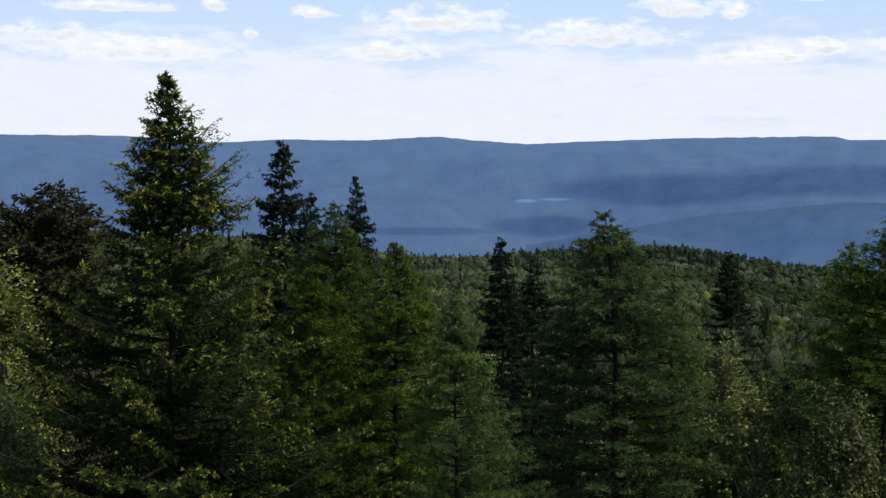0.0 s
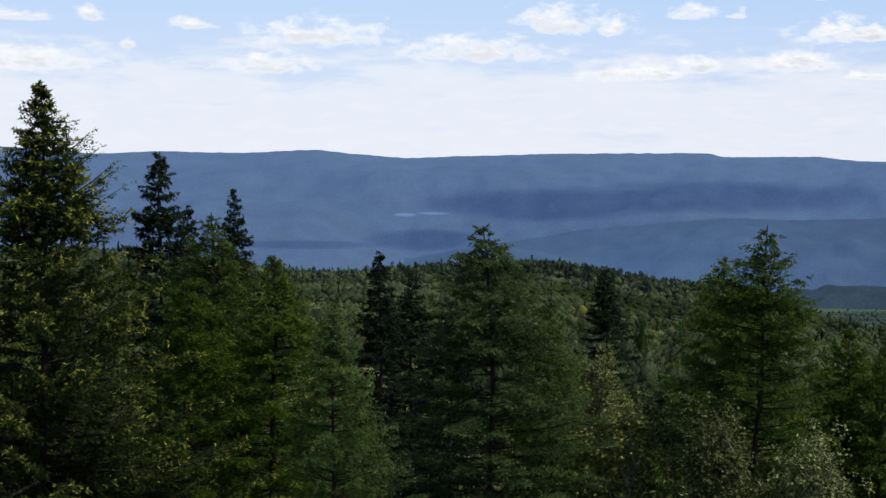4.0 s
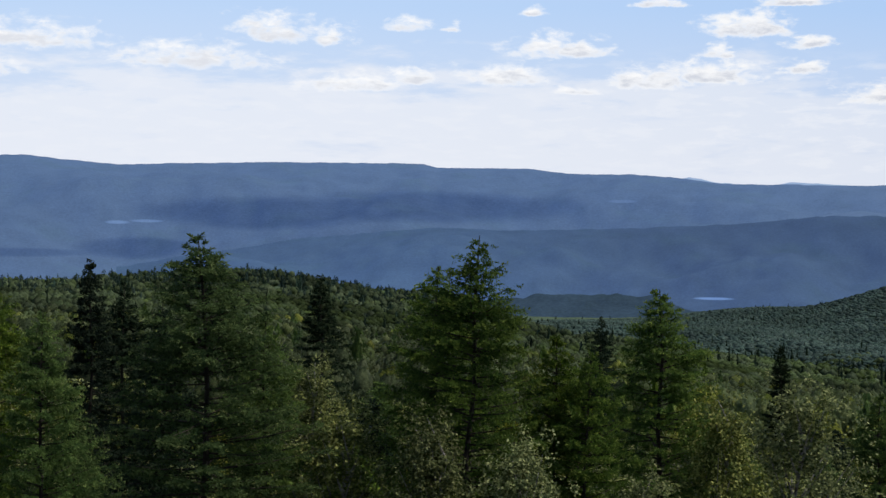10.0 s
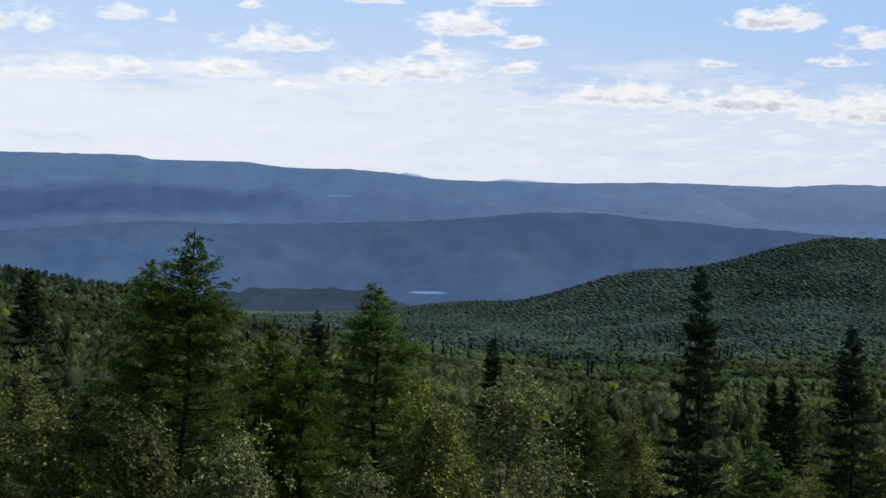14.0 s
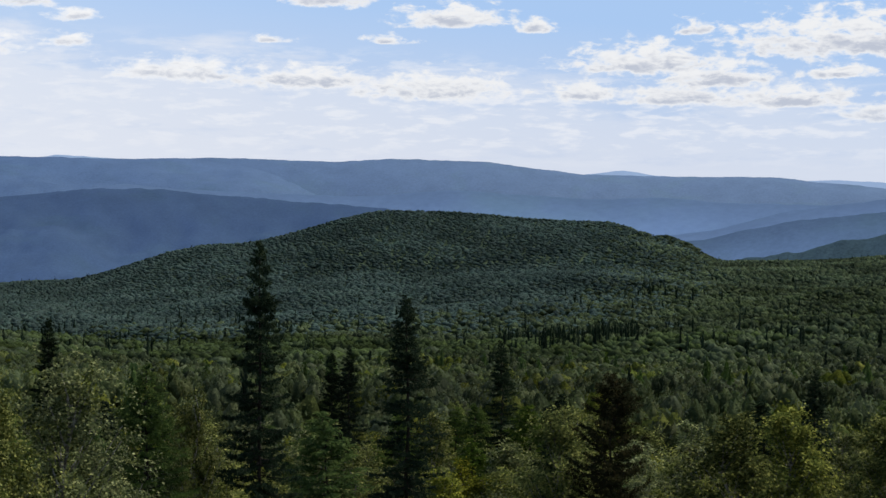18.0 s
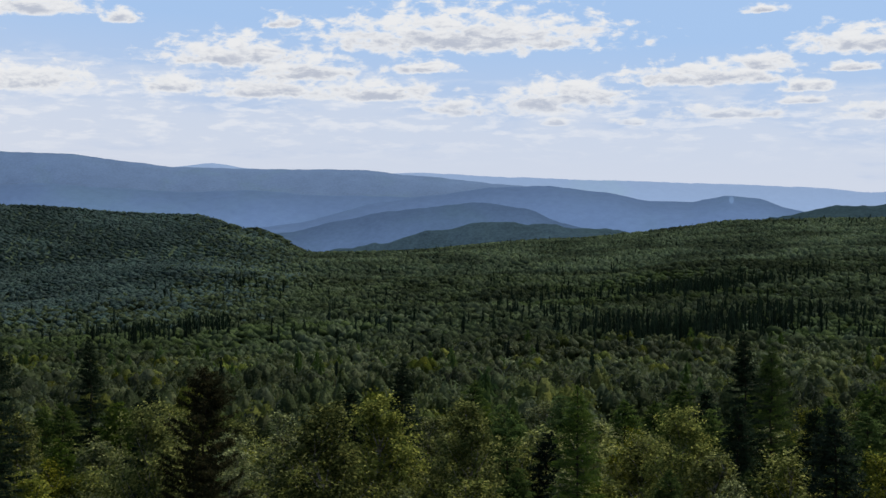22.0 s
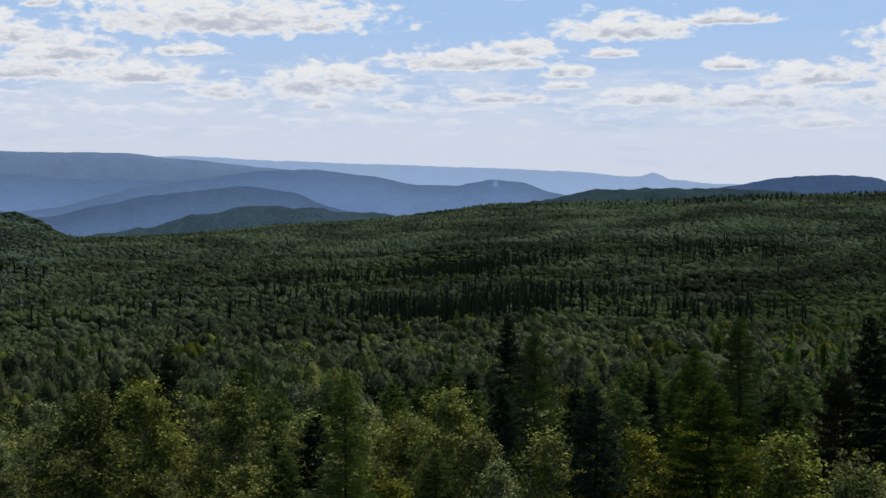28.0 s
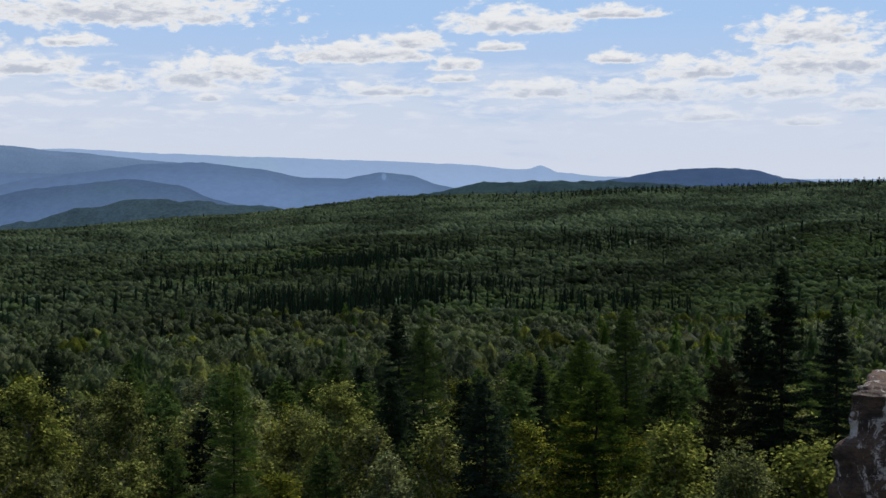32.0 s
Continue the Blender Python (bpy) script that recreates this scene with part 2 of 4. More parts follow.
def distance(name, air, wood, glow, patch=0.35, scale=0.004, dim=(), pale=None, west=None, mist=0.1):
    """Far blue hills, a backdrop: woods and clearings, with kilometres of lit air painted on as glow. dim: bearing,
    height, half width, half depth, strength of painted cloud shadows; negative strength for clearings.
    """
    mat, n = material(name)
    where = n.add("ShaderNodeTexCoord").outputs["Object"]
    plan = n.vec("MULTIPLY", where, (1, 1, 0))
    big = n.noise(plan, scale, 5.0, 0.6)
    small = n.noise(where, scale * 12, 4.0, 0.7)
    k = n.math("ADD", n.math("MULTIPLY", n.math("SUBTRACT", big, 0.5), patch * 1.0), n.math("MULTIPLY", n.math("SUBTRACT", small, 0.5), patch * 1.5))
    shade = 0.0
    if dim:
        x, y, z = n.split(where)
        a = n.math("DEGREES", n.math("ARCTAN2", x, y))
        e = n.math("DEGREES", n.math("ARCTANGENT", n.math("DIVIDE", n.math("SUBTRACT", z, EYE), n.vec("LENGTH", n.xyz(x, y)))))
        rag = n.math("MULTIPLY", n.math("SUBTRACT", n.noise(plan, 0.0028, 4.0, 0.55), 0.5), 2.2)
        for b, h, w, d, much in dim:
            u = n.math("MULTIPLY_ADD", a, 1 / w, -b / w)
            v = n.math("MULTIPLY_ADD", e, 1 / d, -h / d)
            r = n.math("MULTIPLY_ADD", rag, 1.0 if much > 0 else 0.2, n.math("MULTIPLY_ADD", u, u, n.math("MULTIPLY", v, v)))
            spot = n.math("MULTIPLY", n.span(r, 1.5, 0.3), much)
            # positive: cloud shadow painted dark on the hill; negative: pale clearing
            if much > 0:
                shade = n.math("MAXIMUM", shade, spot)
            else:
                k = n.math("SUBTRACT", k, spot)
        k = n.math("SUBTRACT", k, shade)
    grain = n.noise(plan, scale * 0.3, 3.0, 0.6)
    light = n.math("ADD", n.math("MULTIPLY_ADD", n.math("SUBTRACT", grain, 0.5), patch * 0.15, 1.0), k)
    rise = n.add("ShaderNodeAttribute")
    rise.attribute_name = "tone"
    # mist painted in as a change of brightness from foot to crest
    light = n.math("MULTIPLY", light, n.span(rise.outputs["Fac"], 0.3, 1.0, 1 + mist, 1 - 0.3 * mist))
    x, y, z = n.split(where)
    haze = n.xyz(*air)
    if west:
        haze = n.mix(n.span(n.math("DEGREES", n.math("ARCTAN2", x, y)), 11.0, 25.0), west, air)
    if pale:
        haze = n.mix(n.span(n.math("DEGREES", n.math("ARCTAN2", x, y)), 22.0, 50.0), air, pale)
    # painted cloud shadow also turns the haze a deeper blue
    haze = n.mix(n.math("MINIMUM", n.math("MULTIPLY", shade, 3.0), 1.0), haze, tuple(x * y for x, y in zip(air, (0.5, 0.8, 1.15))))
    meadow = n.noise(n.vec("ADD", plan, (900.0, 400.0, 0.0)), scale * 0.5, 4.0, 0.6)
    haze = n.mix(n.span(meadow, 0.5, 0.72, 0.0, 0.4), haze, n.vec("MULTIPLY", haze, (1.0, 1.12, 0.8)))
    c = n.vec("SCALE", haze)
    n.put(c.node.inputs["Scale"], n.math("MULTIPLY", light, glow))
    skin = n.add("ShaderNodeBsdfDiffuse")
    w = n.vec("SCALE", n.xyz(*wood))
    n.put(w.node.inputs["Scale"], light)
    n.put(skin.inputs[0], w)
    # haze painted as emission, since no real air lies before the hills
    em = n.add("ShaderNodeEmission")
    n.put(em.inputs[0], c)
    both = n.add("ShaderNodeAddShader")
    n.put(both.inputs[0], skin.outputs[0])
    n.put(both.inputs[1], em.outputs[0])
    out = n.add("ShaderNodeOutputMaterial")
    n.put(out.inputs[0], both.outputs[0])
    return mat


NEEDLES_SPRUCE = foliage("spruce needles", (0.012, 0.022, 0.007), (0.034, 0.05, 0.01), (0.34, 0.34, 0.024), 0.4, 0.7, 1.6, 0.0, True)
NEEDLES_DARK = foliage("dark spruce needles", (0.011, 0.02, 0.012), (0.021, 0.032, 0.017), (0.038, 0.048, 0.022), 0.2, 0.7, 1.2, 0.0, True)
# dark spruce needles lightened, with the haze over the knoll painted in
NEEDLES_HAZED = foliage("hazed knoll spruce needles", (0.02, 0.034, 0.026), (0.034, 0.052, 0.036), (0.055, 0.075, 0.05), 0.25, 0.7, 0.05, 0.0, True)
NEEDLES_LARCH = foliage("larch needles", (0.029, 0.057, 0.015), (0.066, 0.104, 0.022), (0.15, 0.19, 0.045), 0.45, 0.7, 1.2, 0.0, True)
NEEDLES_PINE = foliage("pine needles", (0.018, 0.022, 0.012), (0.032, 0.036, 0.016), (0.07, 0.055, 0.026), 0.2)
# third birch colour is the pale one of the painted glints
LEAVES_BIRCH = foliage("birch leaves", (0.034, 0.05, 0.014), (0.074, 0.093, 0.023), (0.4, 0.41, 0.14), 0.42, 0.5, 0.8, 0.03)
LEAVES_WOOD = foliage("wood birch leaves", (0.036, 0.053, 0.02), (0.062, 0.084, 0.03), (0.15, 0.168, 0.08), 0.42, 0.5, 0.3, 0.03, False, 0.34, 0.5)
# valley haze tinted slightly into the birch leaf colour
LEAVES_VALLEY = foliage("valley birch leaves", (0.047, 0.067, 0.033), (0.072, 0.096, 0.045), (0.13, 0.155, 0.085), 0.5, 0.5, 0.1, 0.0, False, 0.45, 0.9)
LEAVES_GROVE = foliage("grove leaves", (0.046, 0.068, 0.026), (0.062, 0.088, 0.034), (0.085, 0.115, 0.045), 0.48, 0.6, 0.1, 0.0, False, 0.45, 0.9)
# both far woods: distance haze painted into the leaf colour, stronger on the hill
LEAVES_FAR = foliage("far haze-tinted leaves", (0.058, 0.084, 0.048), (0.088, 0.12, 0.064), (0.135, 0.162, 0.09), 0.5, 0.6, 0.012, 0.0, False, 0.6, 0.9)
LEAVES_HAZED = foliage("haze-tinted mixed leaves", (0.058, 0.09, 0.082), (0.09, 0.132, 0.11), (0.12, 0.164, 0.13), 0.55, 0.6, 0.03, 0.0, False, 0.6, 1.0, 0.55)
LEAVES_FRESH = foliage("young green leaves", (0.036, 0.052, 0.012), (0.08, 0.096, 0.018), (0.36, 0.36, 0.07), 0.4)
LEAVES_BRIGHT = foliage("fresh green leaves", (0.052, 0.074, 0.018), (0.09, 0.112, 0.026), (0.22, 0.225, 0.055), 0.42, 0.6, 1.0, 0.0, False, 0.3, 0.5)
BARK_BIRCH = solid("birch bark", (0.3, 0.28, 0.25), (0.06, 0.05, 0.045), 0.7, 2.0, (1, 1, 4))
BARK_DARK = solid("conifer bark", (0.014, 0.012, 0.009), (0.035, 0.028, 0.022), 0.95, 4.0, (3, 3, 0.6), 0.7, 0.03)


def ground_material():
    """Mossy forest floor near the lookout; farther off the green undergrowth closes over it."""
    mat, n = material("forest floor")
    where = n.add("ShaderNodeTexCoord").outputs["Object"]
    coarse, fine = n.noise(where, 0.12, 5.0, 0.6), n.noise(where, 0.7, 4.0, 0.65)
    k = n.span(n.math("ADD", n.math("MULTIPLY", coarse, 0.6), n.math("MULTIPLY", fine, 0.4)), 0.36, 0.64)
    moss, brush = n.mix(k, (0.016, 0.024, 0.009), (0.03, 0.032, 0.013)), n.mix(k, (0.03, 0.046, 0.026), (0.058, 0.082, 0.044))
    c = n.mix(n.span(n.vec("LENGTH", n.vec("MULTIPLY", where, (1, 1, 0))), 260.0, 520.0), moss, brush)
    skin = n.add("ShaderNodeBsdfPrincipled")
    n.put(skin.inputs["Base Color"], c)
    skin.inputs["Roughness"].default_value, skin.inputs["Specular IOR Level"].default_value = 0.95, 0.05
    b = n.add("ShaderNodeBump")
    b.inputs["Strength"].default_value, b.inputs["Distance"].default_value = 0.6, 0.4
    n.put(b.inputs["Height"], n.math("ADD", coarse, n.math("MULTIPLY", fine, 0.5)))
    n.put(skin.inputs["Normal"], b.outputs[0])
    out = n.add("ShaderNodeOutputMaterial")
    n.put(out.inputs[0], skin.outputs[0])
    return mat


GROUND = ground_material()


# ---- the lie of the land ----
RANGES = (120, 230, 560, 880, 1120, 1380, 1640, 1880, 2200)
STATIONS = {}


def station(bearing, *heights):
    """Along one bearing: the height of the tree tops over the eye's level, in degrees, at each of RANGES."""
    STATIONS[bearing] = [EYE + r * math.tan(radians(h)) for r, h in zip(RANGES, heights)]


station(-20, -3.5, -1.4, -0.6, 0.2, 0.0, -1.4, -2.2, -2.4, -2.3)
station(-9, -4.5, -2.3, -1.4, -0.5, -0.9, -2.0, -2.4, -2.4, -2.3)
station(0, -5.5, -3.2, -2.2, -1.3, -2.0, -2.6, -2.6, -2.4, -2.3)
station(7.5, -6.0, -3.6, -2.5, -0.86, -1.9, -2.8, -2.8, -2.6, -2.4)
station(14, -7.0, -4.1, -3.1, -1.65, -2.3, -2.9, -2.8, -2.6, -2.4)
station(20, -7.6, -4.7, -3.8, -3.3, -3.0, -2.6, -2.6, -2.6, -2.4)
station(27, -8.0, -5.2, -4.4, -4.0, -3.6, -2.7, -1.9, -2.2, -2.3)
station(33, -8.1, -5.5, -4.6, -4.1, -3.6, -2.1, -0.65, -1.4, -2.2)
station(39, -8.1, -5.6, -4.6, -3.8, -3.2, -1.5, 0.6, -0.4, -2.0)
station(46.5, -8.1, -5.7, -4.6, -3.5, -2.7, -1.4, 0.22, -0.6, -1.8)
station(48.7, -8.1, -5.7, -4.55, -3.35, -2.55, -1.45, -0.31, -1.0, -1.8)
station(51, -8.1, -5.7, -4.5, -3.2, -2.4, -1.5, -1.25, -1.5, -1.8)

station(60, -8.0, -5.7, -4.4, -2.9, -2.1, -1.35, -0.9, -0.68, -1.4)
station(67, -7.8, -5.6, -4.3, -2.7, -1.8, -1.0, -0.45, -0.08, -0.8)
station(75, -7.6, -5.5, -4.2, -2.6, -1.6, -0.8, -0.2, 0.16, -0.5)
station(84, -7.4, -5.4, -4.0, -2.4, -1.4, -0.5, 0.05, 0.34, -0.3)
BEARINGS = np.array(sorted(STATIONS))
TOPS = np.array([STATIONS[b] for b in BEARINGS])
LOG_RANGES = np.log(np.array(RANGES, float))


def ease(f):
    return f * f * (3 - 2 * f)


def tree_top(r, a):
    """Height of the canopy at a distance and bearing; both arrays."""
    r, a = np.broadcast_arrays(np.asarray(r, float), np.asarray(a, float))
    i = np.clip(np.searchsorted(BEARINGS, a) - 1, 0, len(BEARINGS) - 2)
    fa = ease(np.clip((a - BEARINGS[i]) / (BEARINGS[i + 1] - BEARINGS[i]), 0, 1))
    lr = np.log(np.maximum(r, RANGES[0]))
    j = np.clip(np.searchsorted(LOG_RANGES, lr) - 1, 0, len(RANGES) - 2)
    fr = np.clip((lr - LOG_RANGES[j]) / (LOG_RANGES[j + 1] - LOG_RANGES[j]), 0, 1)
    z0 = TOPS[i, j] * (1 - fr) + TOPS[i, j + 1] * fr
    z1 = TOPS[i + 1, j] * (1 - fr) + TOPS[i + 1, j + 1] * fr
    x, y = r * np.sin(np.radians(a)), r * np.cos(np.radians(a))
    swell = 7.0 * np.clip((r - 380) / 250, 0, 1) * (1 - 0.7 * np.clip((r - 1200) / 300, 0, 1)) * np.clip((a - 12) / 14, 0.15, 1)
    return z0 * (1 - fa) + z1 * fa + swell * rolls(x, y, 150, 31, 2)


CROWN = 9.0


def rolls(x, y, size, seed, octaves=4):
    """Smooth value noise over the plane, about -1 to 1."""
    total, gain = 0.0, 1.0
    for k in range(octaves):
        u, v = x / size + seed * 17.3 + k * 5.1, y / size - seed * 9.7 + k * 3.3
        iu, iv = np.floor(u), np.floor(v)
        fu, fv = ease(u - iu), ease(v - iv)
        c = [chance(iu + p, iv + q, seed + k) for p in (0, 1) for q in (0, 1)]
        total = total + gain * (2 * ((c[0] * (1 - fv) + c[1] * fv) * (1 - fu) + (c[2] * (1 - fv) + c[3] * fv) * fu) - 1)
        size, gain = size / 2.1, gain * 0.5
    return total


def chance(i, j, seed):
    s = np.sin(i * 127.1 + j * 311.7 + seed * 74.7) * 43758.5453
    return s - np.floor(s)


def floor_z(r, a):
    """Height of the forest floor."""
    r, a = np.broadcast_arrays(np.asarray(r, float), np.asarray(a, float))
    far = tree_top(r, a) - CROWN + 5.2 * np.clip((r - 220) / 330, 0, 1)
    edge = tree_top(np.full_like(r, 120.0), a) - CROWN
    hill = 8.0 + 0.45 * edge
    near = np.where(r < 12, 28.3 - r * 0.65, np.where(r < 50, 20.5 + (hill - 20.5) * ease((r - 12) / 38), hill + (edge - hill) * ease(np.clip((r - 50) / 70, 0, 1))))
    return np.where(r < 120, near, far)


def place(r, a, z=None):
    b = radians(a)
    return Vector((r * math.sin(b), r * math.cos(b), float(floor_z(r, a)) if z is None else z))


def mesh_from(name, verts, faces, mat, smooth=False, tone=None):
    """A mesh from arrays: verts (n, 3), faces (m, 3 or 4)."""
    me = bpy.data.meshes.new(name)
    verts, faces = np.asarray(verts, np.float32), np.asarray(faces, np.int32)
    k = faces.shape[1]
    me.vertices.add(len(verts))
    me.vertices.foreach_set("co", verts.ravel())
    me.loops.add(faces.size)
    me.loops.foreach_set("vertex_index", faces.ravel())
    me.polygons.add(len(faces))
    me.polygons.foreach_set("loop_start", np.arange(0, faces.size, k, dtype=np.int32))
    me.polygons.foreach_set("use_smooth", np.full(len(faces), smooth))
    me.update(calc_edges=True)
    if tone is not None:
        me.attributes.new("tone", "FLOAT", "POINT").data.foreach_set("value", np.asarray(tone, np.float32))
    me.materials.append(mat)
    return me


def polar_sheet(rs, angles, heights):
    """Verts and faces of a sheet over rings rs and bearings, heights (len(rs), len(angles))."""
    b = np.radians(angles)
    x, y = rs[:, None] * np.sin(b)[None], rs[:, None] * np.cos(b)[None]
    verts = np.stack([x, y, heights], -1).reshape(-1, 3)
    n, m = len(rs), len(angles)
    i = (np.arange(n - 1)[:, None] * m + np.arange(m - 1)[None]).ravel()
    return verts, np.stack([i, i + m, i + m + 1, i + 1], -1)


def build_ground():
    rs = np.concatenate([[0.0], np.geomspace(1.5, 4950, 420)])
    angles = np.concatenate([np.arange(-180, -22, 2.0), np.arange(-22, 88, 0.5), np.arange(88, 180.1, 2.0)])
    r, a = np.meshgrid(rs, angles, indexing="ij")
    side = np.where(a > 132, -20 + (180 - a) * 0.0, a)
    z = floor_z(r, np.clip(side, -20, 84))
    away = np.clip((r - 2200) / 1900, 0, 1)
    z = z * (1 - away) + away * -150
    z = z + np.clip(r / 60, 0, 1) * 0.5 * rolls(r * np.sin(np.radians(a)), r * np.cos(np.radians(a)), 30, 3)
    verts, faces = polar_sheet(rs, angles, z)
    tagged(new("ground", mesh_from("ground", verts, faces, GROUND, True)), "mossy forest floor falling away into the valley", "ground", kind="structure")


build_ground()


def hill(name, label, far, deep, foot, mat, profile, rough=1.0, seed=1, bristle=1.1):
    """A range of hills: its skyline by bearing and height in degrees, sloping to a foot in front and falling behind."""
    b, h = np.array([p[0] for p in profile]), np.array([p[1] for p in profile])
    angles = np.arange(b[0], b[-1] + 0.01, 0.1)
    i = np.clip(np.searchsorted(b, angles) - 1, 0, len(b) - 2)
    f = (angles - b[i]) / (b[i + 1] - b[i])
    f = 0.5 * f + 0.5 * ease(f)
    crest = h[i] * (1 - f) + h[i + 1] * f
    steps = np.concatenate([np.linspace(0, 1, 36), [1.08, 1.25, 1.5]])
    rs = far - deep + deep * steps
    r, a = np.meshgrid(rs, angles, indexing="ij")
    s = np.broadcast_to(steps[:, None], r.shape)
    top = EYE + far * np.tan(np.radians(crest))[None]
    base = EYE + (far - deep) * math.tan(radians(foot)) - 60
    rise = np.clip(s, 0, 1)
    rise = 0.45 * rise + 0.55 * np.sin(rise * math.pi / 2)
    z = base + (top - base) * rise - np.clip(s - 1, 0, 1) * 0.5 * deep
    x, y = r * np.sin(np.radians(a)), r * np.cos(np.radians(a))
    folds = rolls(x, y, 420, seed, 4)
    z = z + rough * (folds * 16 * np.sin(np.pi * np.clip(s, 0, 1)) + rolls(x, y, 22, seed + 3, 2) * bristle / rough)
    verts, faces = polar_sheet(rs, angles, z)
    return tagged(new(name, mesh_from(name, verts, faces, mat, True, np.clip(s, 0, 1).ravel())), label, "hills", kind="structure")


# air, pale, west and mist: haze painted into the glowing hill colours
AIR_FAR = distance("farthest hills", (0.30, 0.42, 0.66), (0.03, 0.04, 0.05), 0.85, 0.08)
# first four spots are cloud shadows painted into the colour, the rest clearings
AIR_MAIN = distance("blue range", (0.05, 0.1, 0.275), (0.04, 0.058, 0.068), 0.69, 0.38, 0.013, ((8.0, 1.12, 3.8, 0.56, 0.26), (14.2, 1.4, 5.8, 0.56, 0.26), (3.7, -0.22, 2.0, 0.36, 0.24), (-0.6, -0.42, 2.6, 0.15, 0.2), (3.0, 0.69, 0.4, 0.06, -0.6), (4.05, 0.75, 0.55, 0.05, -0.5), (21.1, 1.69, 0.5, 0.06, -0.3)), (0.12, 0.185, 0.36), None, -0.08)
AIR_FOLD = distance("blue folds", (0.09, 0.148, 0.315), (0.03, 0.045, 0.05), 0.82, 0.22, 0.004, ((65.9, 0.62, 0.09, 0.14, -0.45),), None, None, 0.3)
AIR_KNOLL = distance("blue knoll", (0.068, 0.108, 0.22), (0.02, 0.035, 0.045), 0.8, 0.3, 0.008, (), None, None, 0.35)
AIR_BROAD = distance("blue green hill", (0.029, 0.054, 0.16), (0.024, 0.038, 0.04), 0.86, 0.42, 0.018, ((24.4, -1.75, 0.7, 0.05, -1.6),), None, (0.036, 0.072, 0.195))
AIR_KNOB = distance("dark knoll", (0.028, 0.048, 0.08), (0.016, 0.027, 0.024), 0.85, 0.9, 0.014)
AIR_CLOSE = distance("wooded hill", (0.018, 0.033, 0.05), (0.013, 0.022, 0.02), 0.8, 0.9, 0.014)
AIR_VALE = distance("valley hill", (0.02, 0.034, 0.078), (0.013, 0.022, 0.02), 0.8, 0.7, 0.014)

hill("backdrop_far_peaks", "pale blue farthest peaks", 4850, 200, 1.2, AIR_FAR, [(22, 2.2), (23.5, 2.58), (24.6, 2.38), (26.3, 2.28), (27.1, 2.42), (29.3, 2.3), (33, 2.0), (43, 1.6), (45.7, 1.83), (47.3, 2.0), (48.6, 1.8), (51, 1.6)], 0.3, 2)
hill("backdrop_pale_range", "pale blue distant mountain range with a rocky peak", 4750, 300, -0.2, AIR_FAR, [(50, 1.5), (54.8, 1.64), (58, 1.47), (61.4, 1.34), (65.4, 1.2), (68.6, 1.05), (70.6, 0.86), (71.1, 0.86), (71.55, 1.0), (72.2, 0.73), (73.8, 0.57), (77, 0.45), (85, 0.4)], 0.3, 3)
hill("backdrop_main_range", "long blue wooded mountain range with painted cloud shadows and clearings", 4550, 1150, -1.6, AIR_MAIN, [(-20, 2.9), (-11.8, 2.95), (-8, 2.75), (-5.6, 2.87), (-3, 2.85), (-0.3, 3.0), (1.5, 2.84), (3.2, 2.74), (5.4, 2.84), (9.3, 2.95), (13.8, 2.97), (14.5, 2.82), (17.5, 2.84), (19.3, 2.66), (21.5, 2.66), (25, 2.34), (29.5, 2.31), (31.5, 2.35), (33.5, 2.2), (36, 1.7), (39, 1.0)], 3.0, 4)
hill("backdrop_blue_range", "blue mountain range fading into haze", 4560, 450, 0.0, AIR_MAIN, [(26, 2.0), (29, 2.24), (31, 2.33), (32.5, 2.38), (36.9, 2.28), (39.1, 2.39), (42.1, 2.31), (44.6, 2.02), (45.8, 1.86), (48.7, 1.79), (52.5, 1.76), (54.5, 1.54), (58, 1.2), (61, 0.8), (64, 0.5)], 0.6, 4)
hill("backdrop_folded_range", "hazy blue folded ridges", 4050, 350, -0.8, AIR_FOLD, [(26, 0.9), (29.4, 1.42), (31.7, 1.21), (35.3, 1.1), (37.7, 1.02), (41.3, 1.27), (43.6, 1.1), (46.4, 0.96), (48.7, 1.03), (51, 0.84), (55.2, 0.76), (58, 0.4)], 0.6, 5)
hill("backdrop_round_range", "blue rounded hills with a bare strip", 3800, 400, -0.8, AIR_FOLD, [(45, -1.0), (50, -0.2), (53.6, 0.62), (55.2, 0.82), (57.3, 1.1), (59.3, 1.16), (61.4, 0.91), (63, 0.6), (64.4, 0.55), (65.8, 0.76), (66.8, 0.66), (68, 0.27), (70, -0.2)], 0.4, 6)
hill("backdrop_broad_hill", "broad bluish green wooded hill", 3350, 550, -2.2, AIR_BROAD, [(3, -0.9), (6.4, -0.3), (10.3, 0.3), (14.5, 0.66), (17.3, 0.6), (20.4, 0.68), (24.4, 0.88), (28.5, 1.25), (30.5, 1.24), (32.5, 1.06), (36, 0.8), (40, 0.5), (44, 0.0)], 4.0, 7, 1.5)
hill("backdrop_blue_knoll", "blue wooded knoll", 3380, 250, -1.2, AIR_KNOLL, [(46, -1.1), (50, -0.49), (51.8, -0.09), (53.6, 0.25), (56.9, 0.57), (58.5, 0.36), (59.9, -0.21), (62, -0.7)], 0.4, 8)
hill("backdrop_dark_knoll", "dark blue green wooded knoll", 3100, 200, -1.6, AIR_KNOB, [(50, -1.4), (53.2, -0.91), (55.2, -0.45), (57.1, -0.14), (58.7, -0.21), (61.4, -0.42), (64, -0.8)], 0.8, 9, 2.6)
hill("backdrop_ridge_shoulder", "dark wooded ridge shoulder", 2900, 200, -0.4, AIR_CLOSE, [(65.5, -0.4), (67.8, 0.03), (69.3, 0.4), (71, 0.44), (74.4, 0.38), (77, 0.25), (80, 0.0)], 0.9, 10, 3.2)
